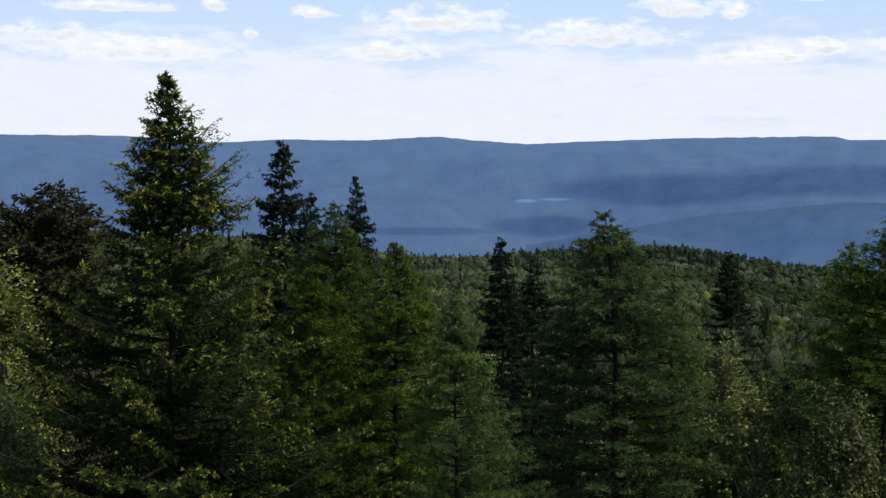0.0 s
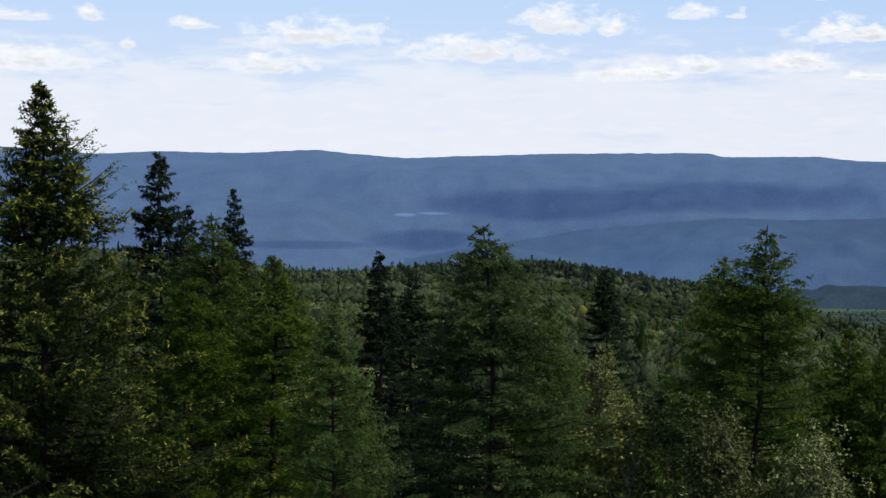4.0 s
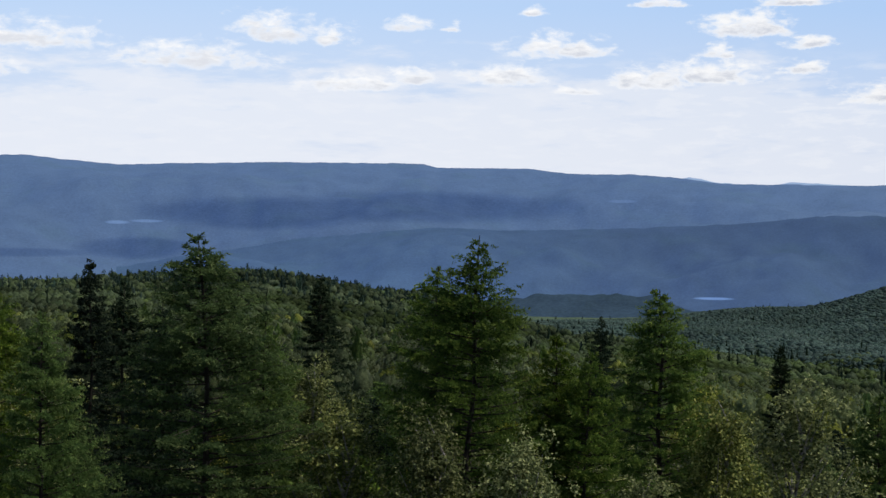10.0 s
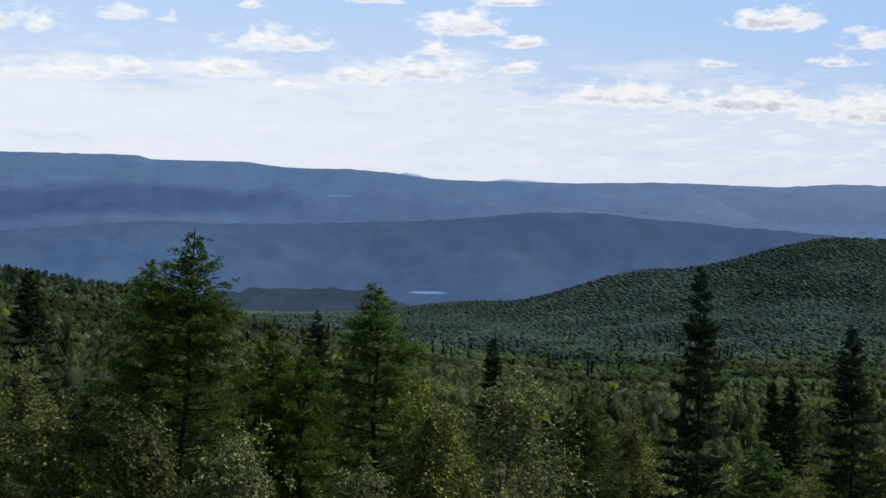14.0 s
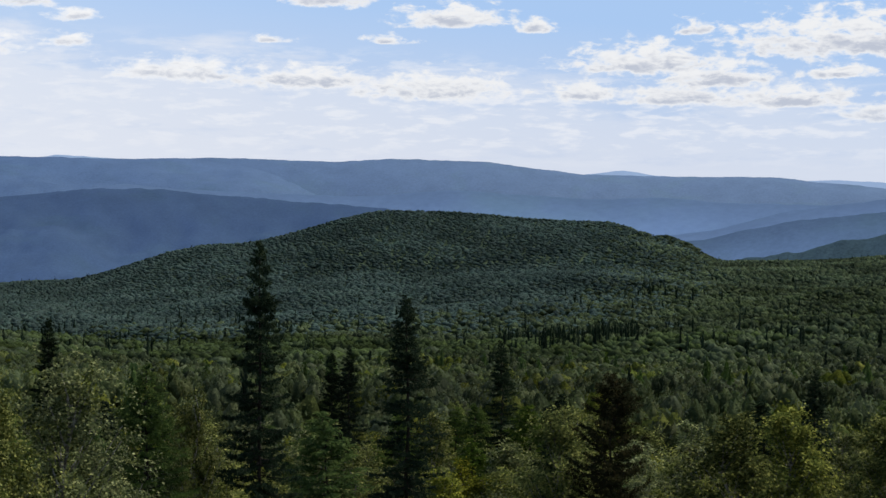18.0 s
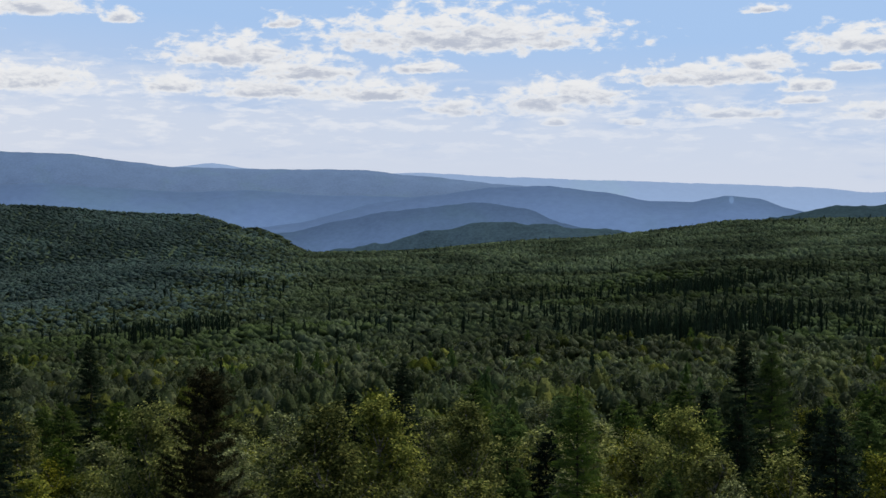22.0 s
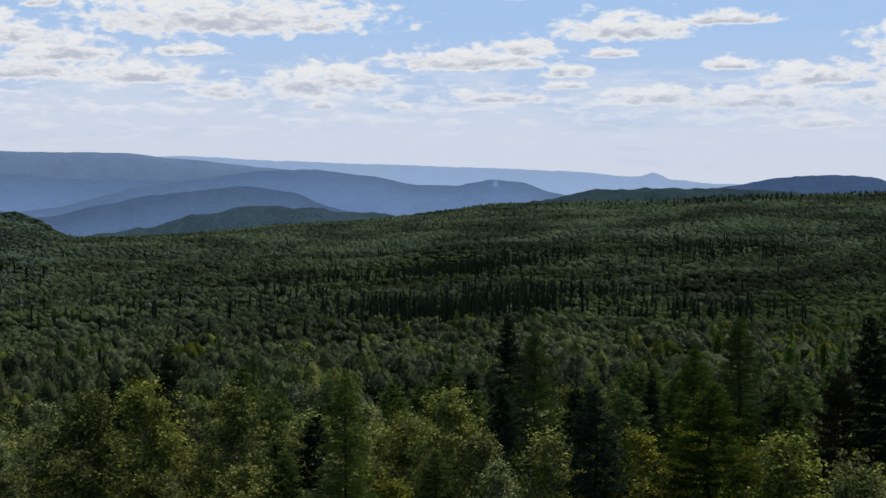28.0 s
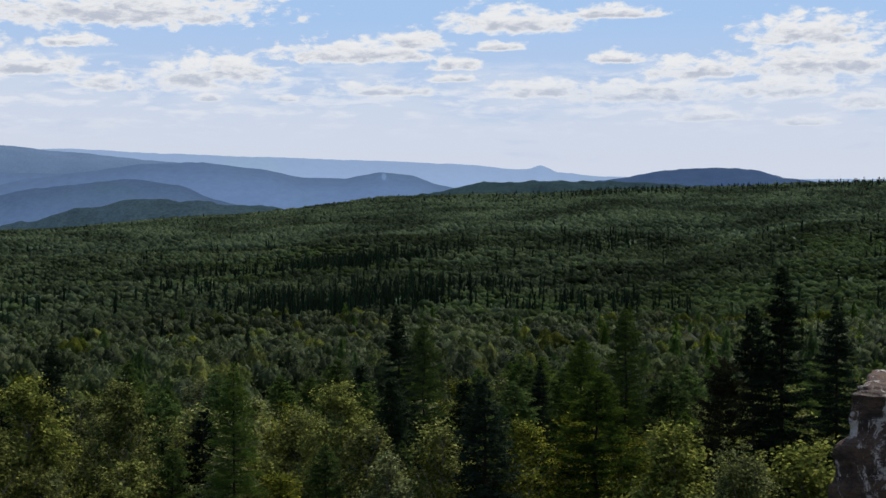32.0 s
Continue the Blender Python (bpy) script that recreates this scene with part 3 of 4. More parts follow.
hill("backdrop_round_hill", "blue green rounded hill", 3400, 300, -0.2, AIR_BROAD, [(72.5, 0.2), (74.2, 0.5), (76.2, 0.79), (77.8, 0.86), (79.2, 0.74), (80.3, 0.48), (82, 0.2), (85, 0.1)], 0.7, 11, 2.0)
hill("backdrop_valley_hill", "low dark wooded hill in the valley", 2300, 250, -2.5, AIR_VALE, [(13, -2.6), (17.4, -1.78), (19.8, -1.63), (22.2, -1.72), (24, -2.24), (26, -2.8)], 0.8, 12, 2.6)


# ---- trees ----
def unit(v):
    return v / np.maximum(np.linalg.norm(v, axis=-1, keepdims=True), 1e-9)


def leaves(rng, points, length, width, along=None, face=None, loose=0.6):
    """A four-cornered blade at each point. along: where it points; face: where its upper side looks."""
    n = len(points)
    up = rng.normal(size=(n, 3))
    if face is not None:
        up = unit(face) + up * loose
    up = unit(up)
    d = rng.normal(size=(n, 3)) * (1.0 if along is None else 0.45)
    if along is not None:
        d = d + along
    side = unit(np.cross(up, d))
    d = unit(np.cross(side, up))
    ln = (length * rng.uniform(0.6, 1.35, n))[:, None]
    wd = (width * rng.uniform(0.7, 1.3, n))[:, None]
    mid = points + d * ln * 0.45
    verts = np.stack([points, mid + side * wd * 0.5, points + d * ln, mid - side * wd * 0.5], 1).reshape(-1, 3)
    return verts, np.arange(4 * n).reshape(-1, 4)


def stems(lines, sides=5):
    """Tapered limbs: each line is (start, end, start radius, end radius)."""
    verts, faces = [], []
    ring = np.linspace(0, 2 * np.pi, sides, endpoint=False)
    for k, (p, q, r0, r1) in enumerate(lines):
        p, q = np.asarray(p, float), np.asarray(q, float)
        d = unit(q - p)
        s = unit(np.cross(d, [0.3, 0.9, 0.2] if abs(d[2]) > 0.8 else [0, 0, 1.0]))
        t = np.cross(d, s)
        c = np.cos(ring)[:, None] * s + np.sin(ring)[:, None] * t
        verts.append(np.concatenate([p + c * r0, q + c * r1]))
        o = k * 2 * sides
        faces += [(o + i, o + (i + 1) % sides, o + sides + (i + 1) % sides, o + sides + i) for i in range(sides)]
    return np.concatenate(verts), np.array(faces)


def wobbly_trunk(rng, height, radius, bits=7, sway=0.15):
    pts = [np.array([0, 0, -0.5])]
    for i in range(1, bits + 1):
        pts.append(np.array([rng.normal() * sway * i / bits, rng.normal() * sway * i / bits, height * i / bits]))
    return pts, [(pts[i], pts[i + 1], radius * (1 - i / bits) ** 0.8 + 0.012, radius * (1 - (i + 1) / bits) ** 0.8 + 0.012) for i in range(bits)]


def conifer(rng, height, width, full, start=0.12, gap=0.34, arms=6, low=-0.3, high=0.6, curl=0.3, twig=0.5, spacing=0.14, needles=10, blade=0.09, thin=0.03, bare=0.2, gaps=0.1, ragged=0.25, sway=0.12, hang=0.25, point=1.0, brush=0.6):
    """Trunk lines and foliage of a conifer: whorls of curved branches, each a fan of twigs set with needles. low, high: how branches lift at the foot and at the top."""
    pts, lines = wobbly_trunk(rng, height, 0.008 * height + 0.02, 9, sway)
    px, py, pz = [p[0] for p in pts], [p[1] for p in pts], [p[2] for p in pts]
    P, D, F, S = [], [], [], []
    up = np.array([0, 0, 1.0])
    z = height * start
    while z < height * 0.992:
        f = z / height
        reach = 0.5 * width * (1 - math.exp(-full * (1 - f))) ** point * min(1, 0.4 + (f - start) / 0.1) + 0.03
        lift = low + (high - low) * f ** 2.5
        turn = rng.uniform(0, 2 * np.pi)
        for k in range(arms):
            if rng.random() < gaps:
                continue
            L = max(0.07, reach * rng.uniform(1 - 1.7 * ragged, 1 + ragged))
            az = turn + (k + rng.uniform(-0.35, 0.35)) * 2 * np.pi / arms
            out = np.array([math.cos(az), math.sin(az), 0])
            across = np.array([-math.sin(az), math.cos(az), 0])
            bz, rise = z + rng.uniform(-0.5, 0.5) * gap, lift + rng.normal() * 0.1
            root = np.array([np.interp(bz, pz, px), np.interp(bz, pz, py), bz])
            m = max(3, int(2 * L / spacing))
            s = bare * min(1, L) + (1 - bare * min(1, L)) * np.sort(rng.uniform(0, 1, m) ** 0.8)
            s[-1] = 1.0
            line = root + out * (L * s)[:, None] + up * (L * (rise * s + curl * s ** 2))[:, None]
            side = np.where(np.arange(m) % 2, 1.0, -1.0) * rng.uniform(0.3, 1.1, m)
            side[-1] = 0
            way = unit(out * 0.8 + across * side[:, None] + up * (rise * 0.6 + curl * s + rng.normal(size=m) * 0.2)[:, None])
            size = np.minimum(twig * (1.1 - 0.6 * s), 0.55 * L + 0.05) * rng.uniform(0.6, 1.3, m)
            v = rng.uniform(0.02, 1, (m, needles)) ** 0.85
            q = line[:, None] + way[:, None] * (size[:, None] * v)[:, :, None] - up * (hang * size[:, None] * v ** 2)[:, :, None]
            fuzz = rng.normal(size=(m, needles, 3))
            P.append(q.reshape(-1, 3))
            D.append((way[:, None] + fuzz * brush).reshape(-1, 3))
            F.append((np.tile(out * 0.3 + up * 0.8, (m * needles, 1))))
            S.append((v ** 0.8 * (0.35 + 0.65 * s[:, None]) * (0.75 + 0.25 * f)).ravel())
            if L > 0.3:
                mid = root + out * L * 0.5 + up * L * (rise * 0.5 + curl * 0.25)
                lines.append((root, mid, 0.012 + 0.008 * L, 0.008 + 0.004 * L))
                lines.append((mid, root + out * L * 0.96 + up * L * (rise + curl) * 0.96, 0.008 + 0.004 * L, 0.004))
        z += gap * rng.uniform(0.7, 1.3) * (1 if f < 0.8 else 0.6)
    return lines, leaves(rng, np.concatenate(P), blade, thin, np.concatenate(D), np.concatenate(F), 0.8) + (np.repeat(np.concatenate(S), 4),)


def weeping(rng, height, width, limbs, strands, per, leaf, low=0.2, droop=0.8, length=0.8, loose=0.5):
    """Trunk, limbs and leaves of a birch or aspen: thin strands that hang from ascending limbs, set with small leaves."""
    pts, lines = wobbly_trunk(rng, height * 0.94, 0.009 * height + 0.02, 7, 0.25)
    px, py, pz = [p[0] for p in pts], [p[1] for p in pts], [p[2] for p in pts]
    roots, ends = [], []
    for k in range(limbs):
        f = low + (1 - low) * (k + rng.uniform(0, 1)) / limbs
        az = k * 2.4 + rng.uniform(-0.5, 0.5)
        wide = 0.5 * width * math.sin(math.pi * min(0.985, (f - low) / (1.03 - low) * 0.74 + 0.24)) * rng.uniform(0.55, 1.1)
        end = np.array([wide * math.cos(az), wide * math.sin(az), height * f * rng.uniform(0.97, 1.03)])
        fork = max(height * 0.12, end[2] - wide * 1.3 - 0.5)
        root = np.array([np.interp(fork, pz, px), np.interp(fork, pz, py), fork])
        lines.append((root, end, 0.03, 0.007))
        roots.append(root)
        ends.append(end)
    roots, ends = np.array(roots), np.array(ends)
    k = rng.integers(0, limbs, strands)
    base = roots[k] + (ends[k] - roots[k]) * rng.uniform(0.4, 1.02, (strands, 1)) + rng.normal(size=(strands, 3)) * 0.05 * width
    away = unit(ends[k] - roots[k]) * 0.6 + rng.normal(size=(strands, 3)) * 0.5 + np.array([0, 0, 0.25])
    size = length * rng.uniform(0.4, 1.3, (strands, 1))
    v = rng.uniform(0, 1, (strands, per))
    q = base[:, None] + unit(away)[:, None] * (size * v)[:, :, None] + rng.normal(size=(strands, per, 3)) * leaf * 0.9
    q[:, :, 2] -= droop * size * v ** 2
    out = (base - np.array([0, 0, height * 0.5])) * np.array([1, 1, 0.35])
    face = np.repeat(unit(out) + np.array([0, 0, 0.5]), per, 0)
    q = q.reshape(-1, 3)
    return lines, leaves(rng, q, leaf, leaf * 0.8, None, face, loose)


def lump(pick, centre, radius, ring=6, level=4, rough=0.2):
    """Verts and quads of one uneven leafy clump."""
    az = np.linspace(0, 2 * np.pi, ring, endpoint=False)[:, None] + pick.uniform(0, 1) + np.zeros((1, level))
    up = np.linspace(-1.35, 1.35, level)[None] + np.zeros((ring, 1))
    rad = radius * pick.uniform(1 - rough, 1 + rough, (ring, level))
    v = np.stack([rad * np.cos(up) * np.cos(az), rad * np.cos(up) * np.sin(az), rad * np.sin(up)], -1)
    grid = np.arange(ring * level).reshape(ring, level)
    nxt = np.roll(grid, -1, 0)
    return v.reshape(-1, 3) + centre, np.stack([grid[:, :-1], nxt[:, :-1], nxt[:, 1:], grid[:, 1:]], -1).reshape(-1, 4)


def gather(pieces):
    """Joins (verts, faces) pieces into one pair of arrays."""
    base, V, Q = 0, [], []
    for v, q in pieces:
        V.append(v)
        Q.append(q + base)
        base += len(v)
    return np.concatenate(V), np.concatenate(Q)


SPECIES = {}


def breed(kind, key, maker, bark, leaf, sides=5):
    """Keeps the meshes of one grown tree of height 1 x its own metres."""
    lines, (lv, lf, *tone) = maker
    tv, tf = stems(lines, sides)
    SPECIES.setdefault(kind, []).append((mesh_from(key + " trunk", tv, tf, bark, True), mesh_from(key + " crown", lv, lf, leaf, True, tone[0] if tone else None), float(lv[:, 2].max())))


LABELS = {
    "spruce": ("spruce_tree", "slender dark green spruce tree with drooping branches", "tree"),
    "fresh_spruce": ("spruce_tree", "tall bushy spruce with bright yellow-green shoot tips", "tree"),
    "larch": ("larch_tree", "airy green larch tree with soft needles and thin trunk", "tree"),
    "birch": ("birch_tree", "grey-green birch tree with small leaves and painted glints on hanging twigs", "tree"),
    "aspen": ("aspen_tree", "yellow-green leafy young broadleaf tree in the wood", "tree"),
    "pine": ("pine_tree", "dark brownish-green pine tree with clumped needles", "tree"),
    "bare_larch": ("larch_tree", "thin half-bare larch with sparse needles at its top", "tree"),
}


def plant(kind, variant, at, height, turn=0.0, stretch=1.0, lean=0.0, group="woodland trees"):
    """A tree as a thing: an Empty at its foot, with trunk and crown."""
    trunk, crown, own = SPECIES[kind][variant % len(SPECIES[kind])]
    name, label, category = LABELS[kind.replace("_mid", "")]
    tree = tagged(new(name), label, category, group)
    k = height / own
    tree.matrix_world = Matrix.Translation(at) @ Euler((radians(lean), 0, radians(turn))).to_matrix().to_4x4() @ Matrix.Diagonal((k * stretch, k * stretch, k, 1))
    for part_name, me in (("trunk", trunk), ("crown", crown)):
        ob = new(part_name, me)
        ob.parent = tree
    return tree


rng = np.random.default_rng(7)
breed("fresh_spruce", "bushy spruce", conifer(rng, 15, 16.0, 1.5, 0.26, 0.26, 7, -0.12, 0.2, 0.3, 0.5, 0.1, 17, 0.085, 0.034, 0.02, 0.05, 0.22, 0.06, 0.15, 1.42, 0.75), BARK_DARK, NEEDLES_SPRUCE)
for w, k in ((4.6, 3.8), (4.2, 4.2), (4.4, 4.0)):
    breed("spruce", "spruce", conifer(rng, 19, w, k, 0.1, 0.44, 8, -0.36, 0.05, 0.2, 0.36, 0.11, 12, 0.12, 0.055, 0.05, 0.1, 0.27, 0.08, 0.3, 1.2), BARK_DARK, NEEDLES_DARK)
for w, k in ((5.6, 4.6), (5.2, 4.4), (5.8, 4.8), (5.0, 5.0)):
    breed("larch", "larch", conifer(rng, 17, w, k, 0.16, 0.28, 6, -0.12, 0.25, 0.12, 0.6, 0.105, 14, 0.09, 0.036, 0.1, 0.1, 0.22, 0.12, 0.3, 1.2, 0.9), BARK_DARK, NEEDLES_LARCH)
breed("bare_larch", "bare larch", conifer(rng, 18, 2.6, 9.0, 0.3, 0.3, 5, 0.1, 0.9, 0.2, 0.35, 0.16, 8, 0.07, 0.025, 0.1, 0.2, 0.35, 0.2, 0.1), BARK_DARK, NEEDLES_LARCH)
breed("pine", "pine", conifer(rng, 15, 4.4, 5.0, 0.12, 0.34, 6, -0.05, 0.35, 0.25, 0.6, 0.12, 14, 0.14, 0.055, 0.05, 0.1, 0.32, 0.3, 0.1, 1.0, 1.1), BARK_DARK, NEEDLES_PINE)
for w in (4.6, 5.2, 4.2, 5.6):
    breed("birch", "birch", weeping(rng, 11, w, 90, 1300, 40, 0.085, 0.12, 0.9, 0.75, 0.55), BARK_BIRCH, LEAVES_BIRCH)
for w in (4.2, 4.8):
    breed("aspen", "aspen", weeping(rng, 10, w, 80, 800, 28, 0.13, 0.12, 0.25, 0.6, 0.5), BARK_BIRCH, LEAVES_FRESH)
for w in (4.2, 4.8, 3.8, 5.2):
    breed("birch_mid", "wood birch", weeping(rng, 10, w, 60, 400, 24, 0.16, 0.12, 0.6, 0.65, 0.5), BARK_BIRCH, LEAVES_BIRCH, 4)
for w in (4.0, 4.6):
    breed("aspen_mid", "wood aspen", weeping(rng, 10, w, 60, 380, 24, 0.165, 0.12, 0.2, 0.55, 0.5), BARK_BIRCH, LEAVES_FRESH, 4)
for w in (4.2, 3.8):
    breed("larch_mid", "wood larch", conifer(rng, 13, w, 4.5, 0.12, 0.38, 6, -0.12, 0.25, 0.12, 0.55, 0.18, 8, 0.19, 0.07, 0.1, 0.1, 0.24, 0.15, 0.3, 1.15, 0.9), BARK_DARK, NEEDLES_LARCH, 4)
for w in (3.0, 2.6):
    breed("spruce_mid", "wood spruce", conifer(rng, 13, w, 3.8, 0.06, 0.44, 7, -0.35, 0.05, 0.2, 0.4, 0.18, 6, 0.22, 0.09, 0.05, 0.05, 0.18, 0.08, 0.3, 1.1), BARK_DARK, NEEDLES_DARK, 4)


def stand(kind, variant, bearing, top, far, stretch=1.0, turn=0.0, lean=0.0, group="trees below the lookout"):
    """A tree whose top stands at a bearing and a height over the eye's level, in degrees, at a distance in metres."""
    foot = place(far, bearing)
    height = EYE + far * math.tan(radians(top)) - foot.z
    tree = plant(kind, variant, foot, height, turn, stretch, lean, group)
    TAKEN.append((foot.x, foot.y, 1.4))
    return tree


TAKEN = []
stand("fresh_spruce", 0, -9.75, 5.32, 28, 1.0, 20)
stand("bare_larch", 0, -9.05, 4.0, 34, 1.3, 60)
stand("pine", 0, -13.7, 1.42, 44, 1.25, 10)
stand("birch", 0, -15.8, -0.9, 40, 0.9, 0)
stand("birch", 1, -15.6, -5.6, 30, 1.0, 40)
stand("spruce", 0, -5.7, 2.87, 56, 0.95, 0)
stand("spruce", 1, -4.75, 1.0, 60, 0.78, 0)
stand("spruce", 2, -3.17, 1.6, 64, 0.8, 80)
stand("larch", 0, -3.8, 0.65, 42, 0.9, 10)
stand("larch", 1, -1.7, -0.75, 39, 1.01, 50)
stand("larch", 2, -4.6, -1.6, 38, 0.9, 95)
stand("larch", 3, 0.5, -2.5, 33, 0.78, 30)
stand("larch", 0, 1.6, -5.6, 35, 0.9, 70)
stand("spruce", 1, 2.17, -0.6, 58, 0.85, 33)
stand("spruce", 2, 3.25, -1.3, 63, 1.1, 60)
stand("larch", 2, 6.22, 0.45, 41, 1.1, 15)
stand("larch", 1, 8.3, -2.4, 43, 0.84, 115)
stand("spruce", 0, 4.7, -2.2, 52, 1.04, 10)
stand("spruce", 1, 10.33, -1.1, 100, 1.1, 50)
stand("birch", 2, 9.9, -3.8, 62, 1.0, 10)
stand("birch", 3, 11.2, -5.2, 43, 1.0, 30)
stand("birch", 0, 14.3, -5.5, 40, 0.8, 80)
stand("larch", 0, 15.8, 0.32, 43, 0.95, 140)
stand("larch", 3, 14.5, -0.7, 46, 0.95, 20)
stand("larch", 1, 18.8, -3.1, 45, 0.9, 60)
stand("larch", 2, 19.9, -3.6, 44, 0.78, 160)
stand("birch", 1, 17.6, -6.3, 40, 0.8, 20)
stand("spruce", 2, 20.4, -2.45, 130, 1.04, 20)
stand("larch", 3, 22.5, -1.4, 49, 1.06, 75)
stand("birch", 2, 24.8, -4.7, 47, 0.8, 120)
stand("birch", 3, 27.5, -4.1, 50, 0.95, 0)
stand("birch", 0, 22.0, -7.5, 40, 0.9, 0)
stand("spruce", 0, 26.8, -3.3, 140, 0.91, 0)
stand("larch", 1, 30.2, -4.9, 58, 0.95, 200)
stand("birch", 2, 31.8, -5.7, 66, 0.8, 10)
stand("spruce", 0, 34.2, -0.55, 60, 0.72, 30)
stand("spruce", 1, 39.55, -2.5, 72, 0.95, 70)
stand("spruce", 2, 37.4, -4.35, 120, 0.91, 0)
stand("spruce", 0, 36.8, -4.6, 122, 0.85, 40)
stand("spruce", 1, 42.96, -4.15, 118, 0.81, 10)
stand("pine", 0, 46.83, -5.2, 78, 0.9, 120)
stand("spruce", 2, 54.06, -5.0, 110, 0.98, 20)
stand("aspen", 0, 51.3, -6.5, 85, 1.25, 0)
stand("aspen", 1, 53.2, -6.2, 92, 1.2, 70)
stand("aspen", 0, 56.4, -6.4, 95, 1.1, 140)
stand("aspen", 1, 64.2, -6.6, 96, 1.15, 20)
stand("aspen", 1, 45.0, -6.3, 82, 1.0, 50)
stand("larch", 1, 60.4, -6.0, 84, 0.84, 0)
stand("spruce", 1, 66.39, -4.05, 108, 0.98, 0)
stand("larch", 0, 67.3, -4.5, 112, 0.78, 40)
stand("spruce", 2, 71.5, -6.05, 100, 0.72, 0)
stand("larch", 3, 74.6, -4.1, 112, 0.9, 0)
stand("larch", 2, 73.0, -5.1, 105, 0.78, 90)
stand("spruce", 0, 80.13, -2.65, 82, 1.1, 0)
stand("spruce", 1, 79.1, -4.0, 80, 1.04, 100)
stand("spruce", 2, 82.0, -3.7, 86, 1.04, 30)
stand("pine", 0, 77.9, -5.8, 78, 0.8, 40)
stand("aspen", 1, 81.1, -8.5, 52, 1.2, 10)
stand("birch", 0, 78.7, -8.7, 50, 1.1, 60)
stand("aspen", 0, 76.2, -8.0, 56, 1.1, 200)


def free(x, y, gap):
    for px, py, g in TAKEN:
        if (px - x) ** 2 + (py - y) ** 2 < (g + gap) ** 2:
            return False
    return True


def plant_wood():
    """The wood below the lookout, to about a hundred and forty metres, tree by tree."""
    pick = np.random.default_rng(21)
    birches = 0
    spots = sorted((math.sqrt(pick.uniform(52 ** 2, 144 ** 2)), pick.uniform(-18, 85)) for _ in range(5200))
    for r, a in spots:
        if r < (60 - a * 0.2 if a < 28 else 86):
            continue
        at = place(r, a)
        if not free(at.x, at.y, 1.3):
            continue
        u = pick.random()
        dusk = min(1, max(0, (a - 57) / 10))
        kind = "larch_mid" if u < 0.1 + 0.2 * dusk else "spruce_mid" if u < 0.15 + 0.28 * dusk else "birch_mid" if u < 0.67 else "aspen_mid"
        if kind[0] == "b" and birches > 290:
            continue
        height = {"b": 10.0, "a": 9.0, "l": 11.5, "s": 12.0}[kind[0]] * pick.uniform(0.75, 1.2)
        limit = (-5.7 if a > 34 else -4.4 + min(0, (14 - a) * 0.05)) - abs(pick.normal()) * 0.5
        height = min(height, EYE + r * math.tan(radians(limit)) - at.z)
        if height < 4.5:
            continue
        TAKEN.append((at.x, at.y, 2.0))
        plant(kind, int(pick.integers(0, 8)), at, height, float(pick.uniform(0, 360)), float(pick.uniform(1.1, 1.45)), 0, "trees of the wood")
        birches += kind[0] == "b"


plant_wood()


def crown_stock(seed, amount, lumps, count, blade, ring=6, level=4):
    """Broad crowns of height 1 and width 1: a dome of leafy clumps with leaves on their skin."""
    pick = np.random.default_rng(seed)
    stock = []
    for _ in range(amount):
        lean = pick.uniform(0.8, 1.25)
        size = 0.46 / max(1, lumps) ** 0.36
        d = unit(pick.normal(size=(lumps, 3)) + np.array([0, 0, 0.75]))
        ends = d * np.array([0.62 - size, 0.62 - size, (0.5 - size) * lean]) * pick.uniform(0.8, 1.1, (lumps, 1)) + np.array([0, 0, 0.52])
        radii = size * pick.uniform(0.7, 1.2, lumps)
        pieces = [lump(pick, e, r * (0.9 if count else 1.0), ring, level, 0.25) for e, r in zip(ends, radii)]
        if count:
            k = pick.integers(0, lumps, count)
            g = unit(pick.normal(size=(count, 3)) + d[k] * 0.6) * (radii[k] * pick.uniform(0.85, 1.45, count))[:, None]
            pieces.append(leaves(pick, ends[k] + g, blade, blade * 0.8, None, g * 6, 0.34))
        v, q = gather(pieces)
        v[:, 2] += 1 - v[:, 2].max()
        stock.append((v, q))
    return stock


def spire_stock(seed, amount, count, blade):
    """Pointed crowns of height 1 and width 1: a narrow core and tiers of drooping branch ends."""
    pick = np.random.default_rng(seed)
    stock = []
    ring, level = 6, 4
    t = np.linspace(0, 2 * np.pi, ring, endpoint=False)[:, None] + np.zeros((1, level))
    f = np.linspace(0, 1, level)[None] + np.zeros((ring, 1))
    grid = np.arange(ring * level).reshape(ring, level)
    nxt = np.roll(grid, -1, 0)
    quads = np.stack([grid[:, :-1], nxt[:, :-1], nxt[:, 1:], grid[:, 1:]], -1).reshape(-1, 4)
    for _ in range(amount):
        rad = 0.36 * (1 - f) ** 0.9 * pick.uniform(0.7, 1.15, (ring, level))
        core = np.stack([rad * np.cos(t), rad * np.sin(t), f * 0.96], -1)
        h = pick.uniform(0.0, 1, count) ** 0.8
        tier = np.round(h * 11) / 11
        rad = 0.5 * (1 - tier) ** 0.7 * pick.uniform(0.5, 1.05, count)
        az = pick.uniform(0, 2 * np.pi, count)
        pts = np.stack([rad * np.cos(az), rad * np.sin(az), h * 0.98], -1)
        out = np.stack([np.cos(az), np.sin(az), np.full(count, -0.4)], -1)
        stock.append(gather([(core.reshape(-1, 3), quads), leaves(pick, pts, blade, blade * 0.45, out, out + np.array([0, 0, 1.0]), 0.4)]))
    return stock


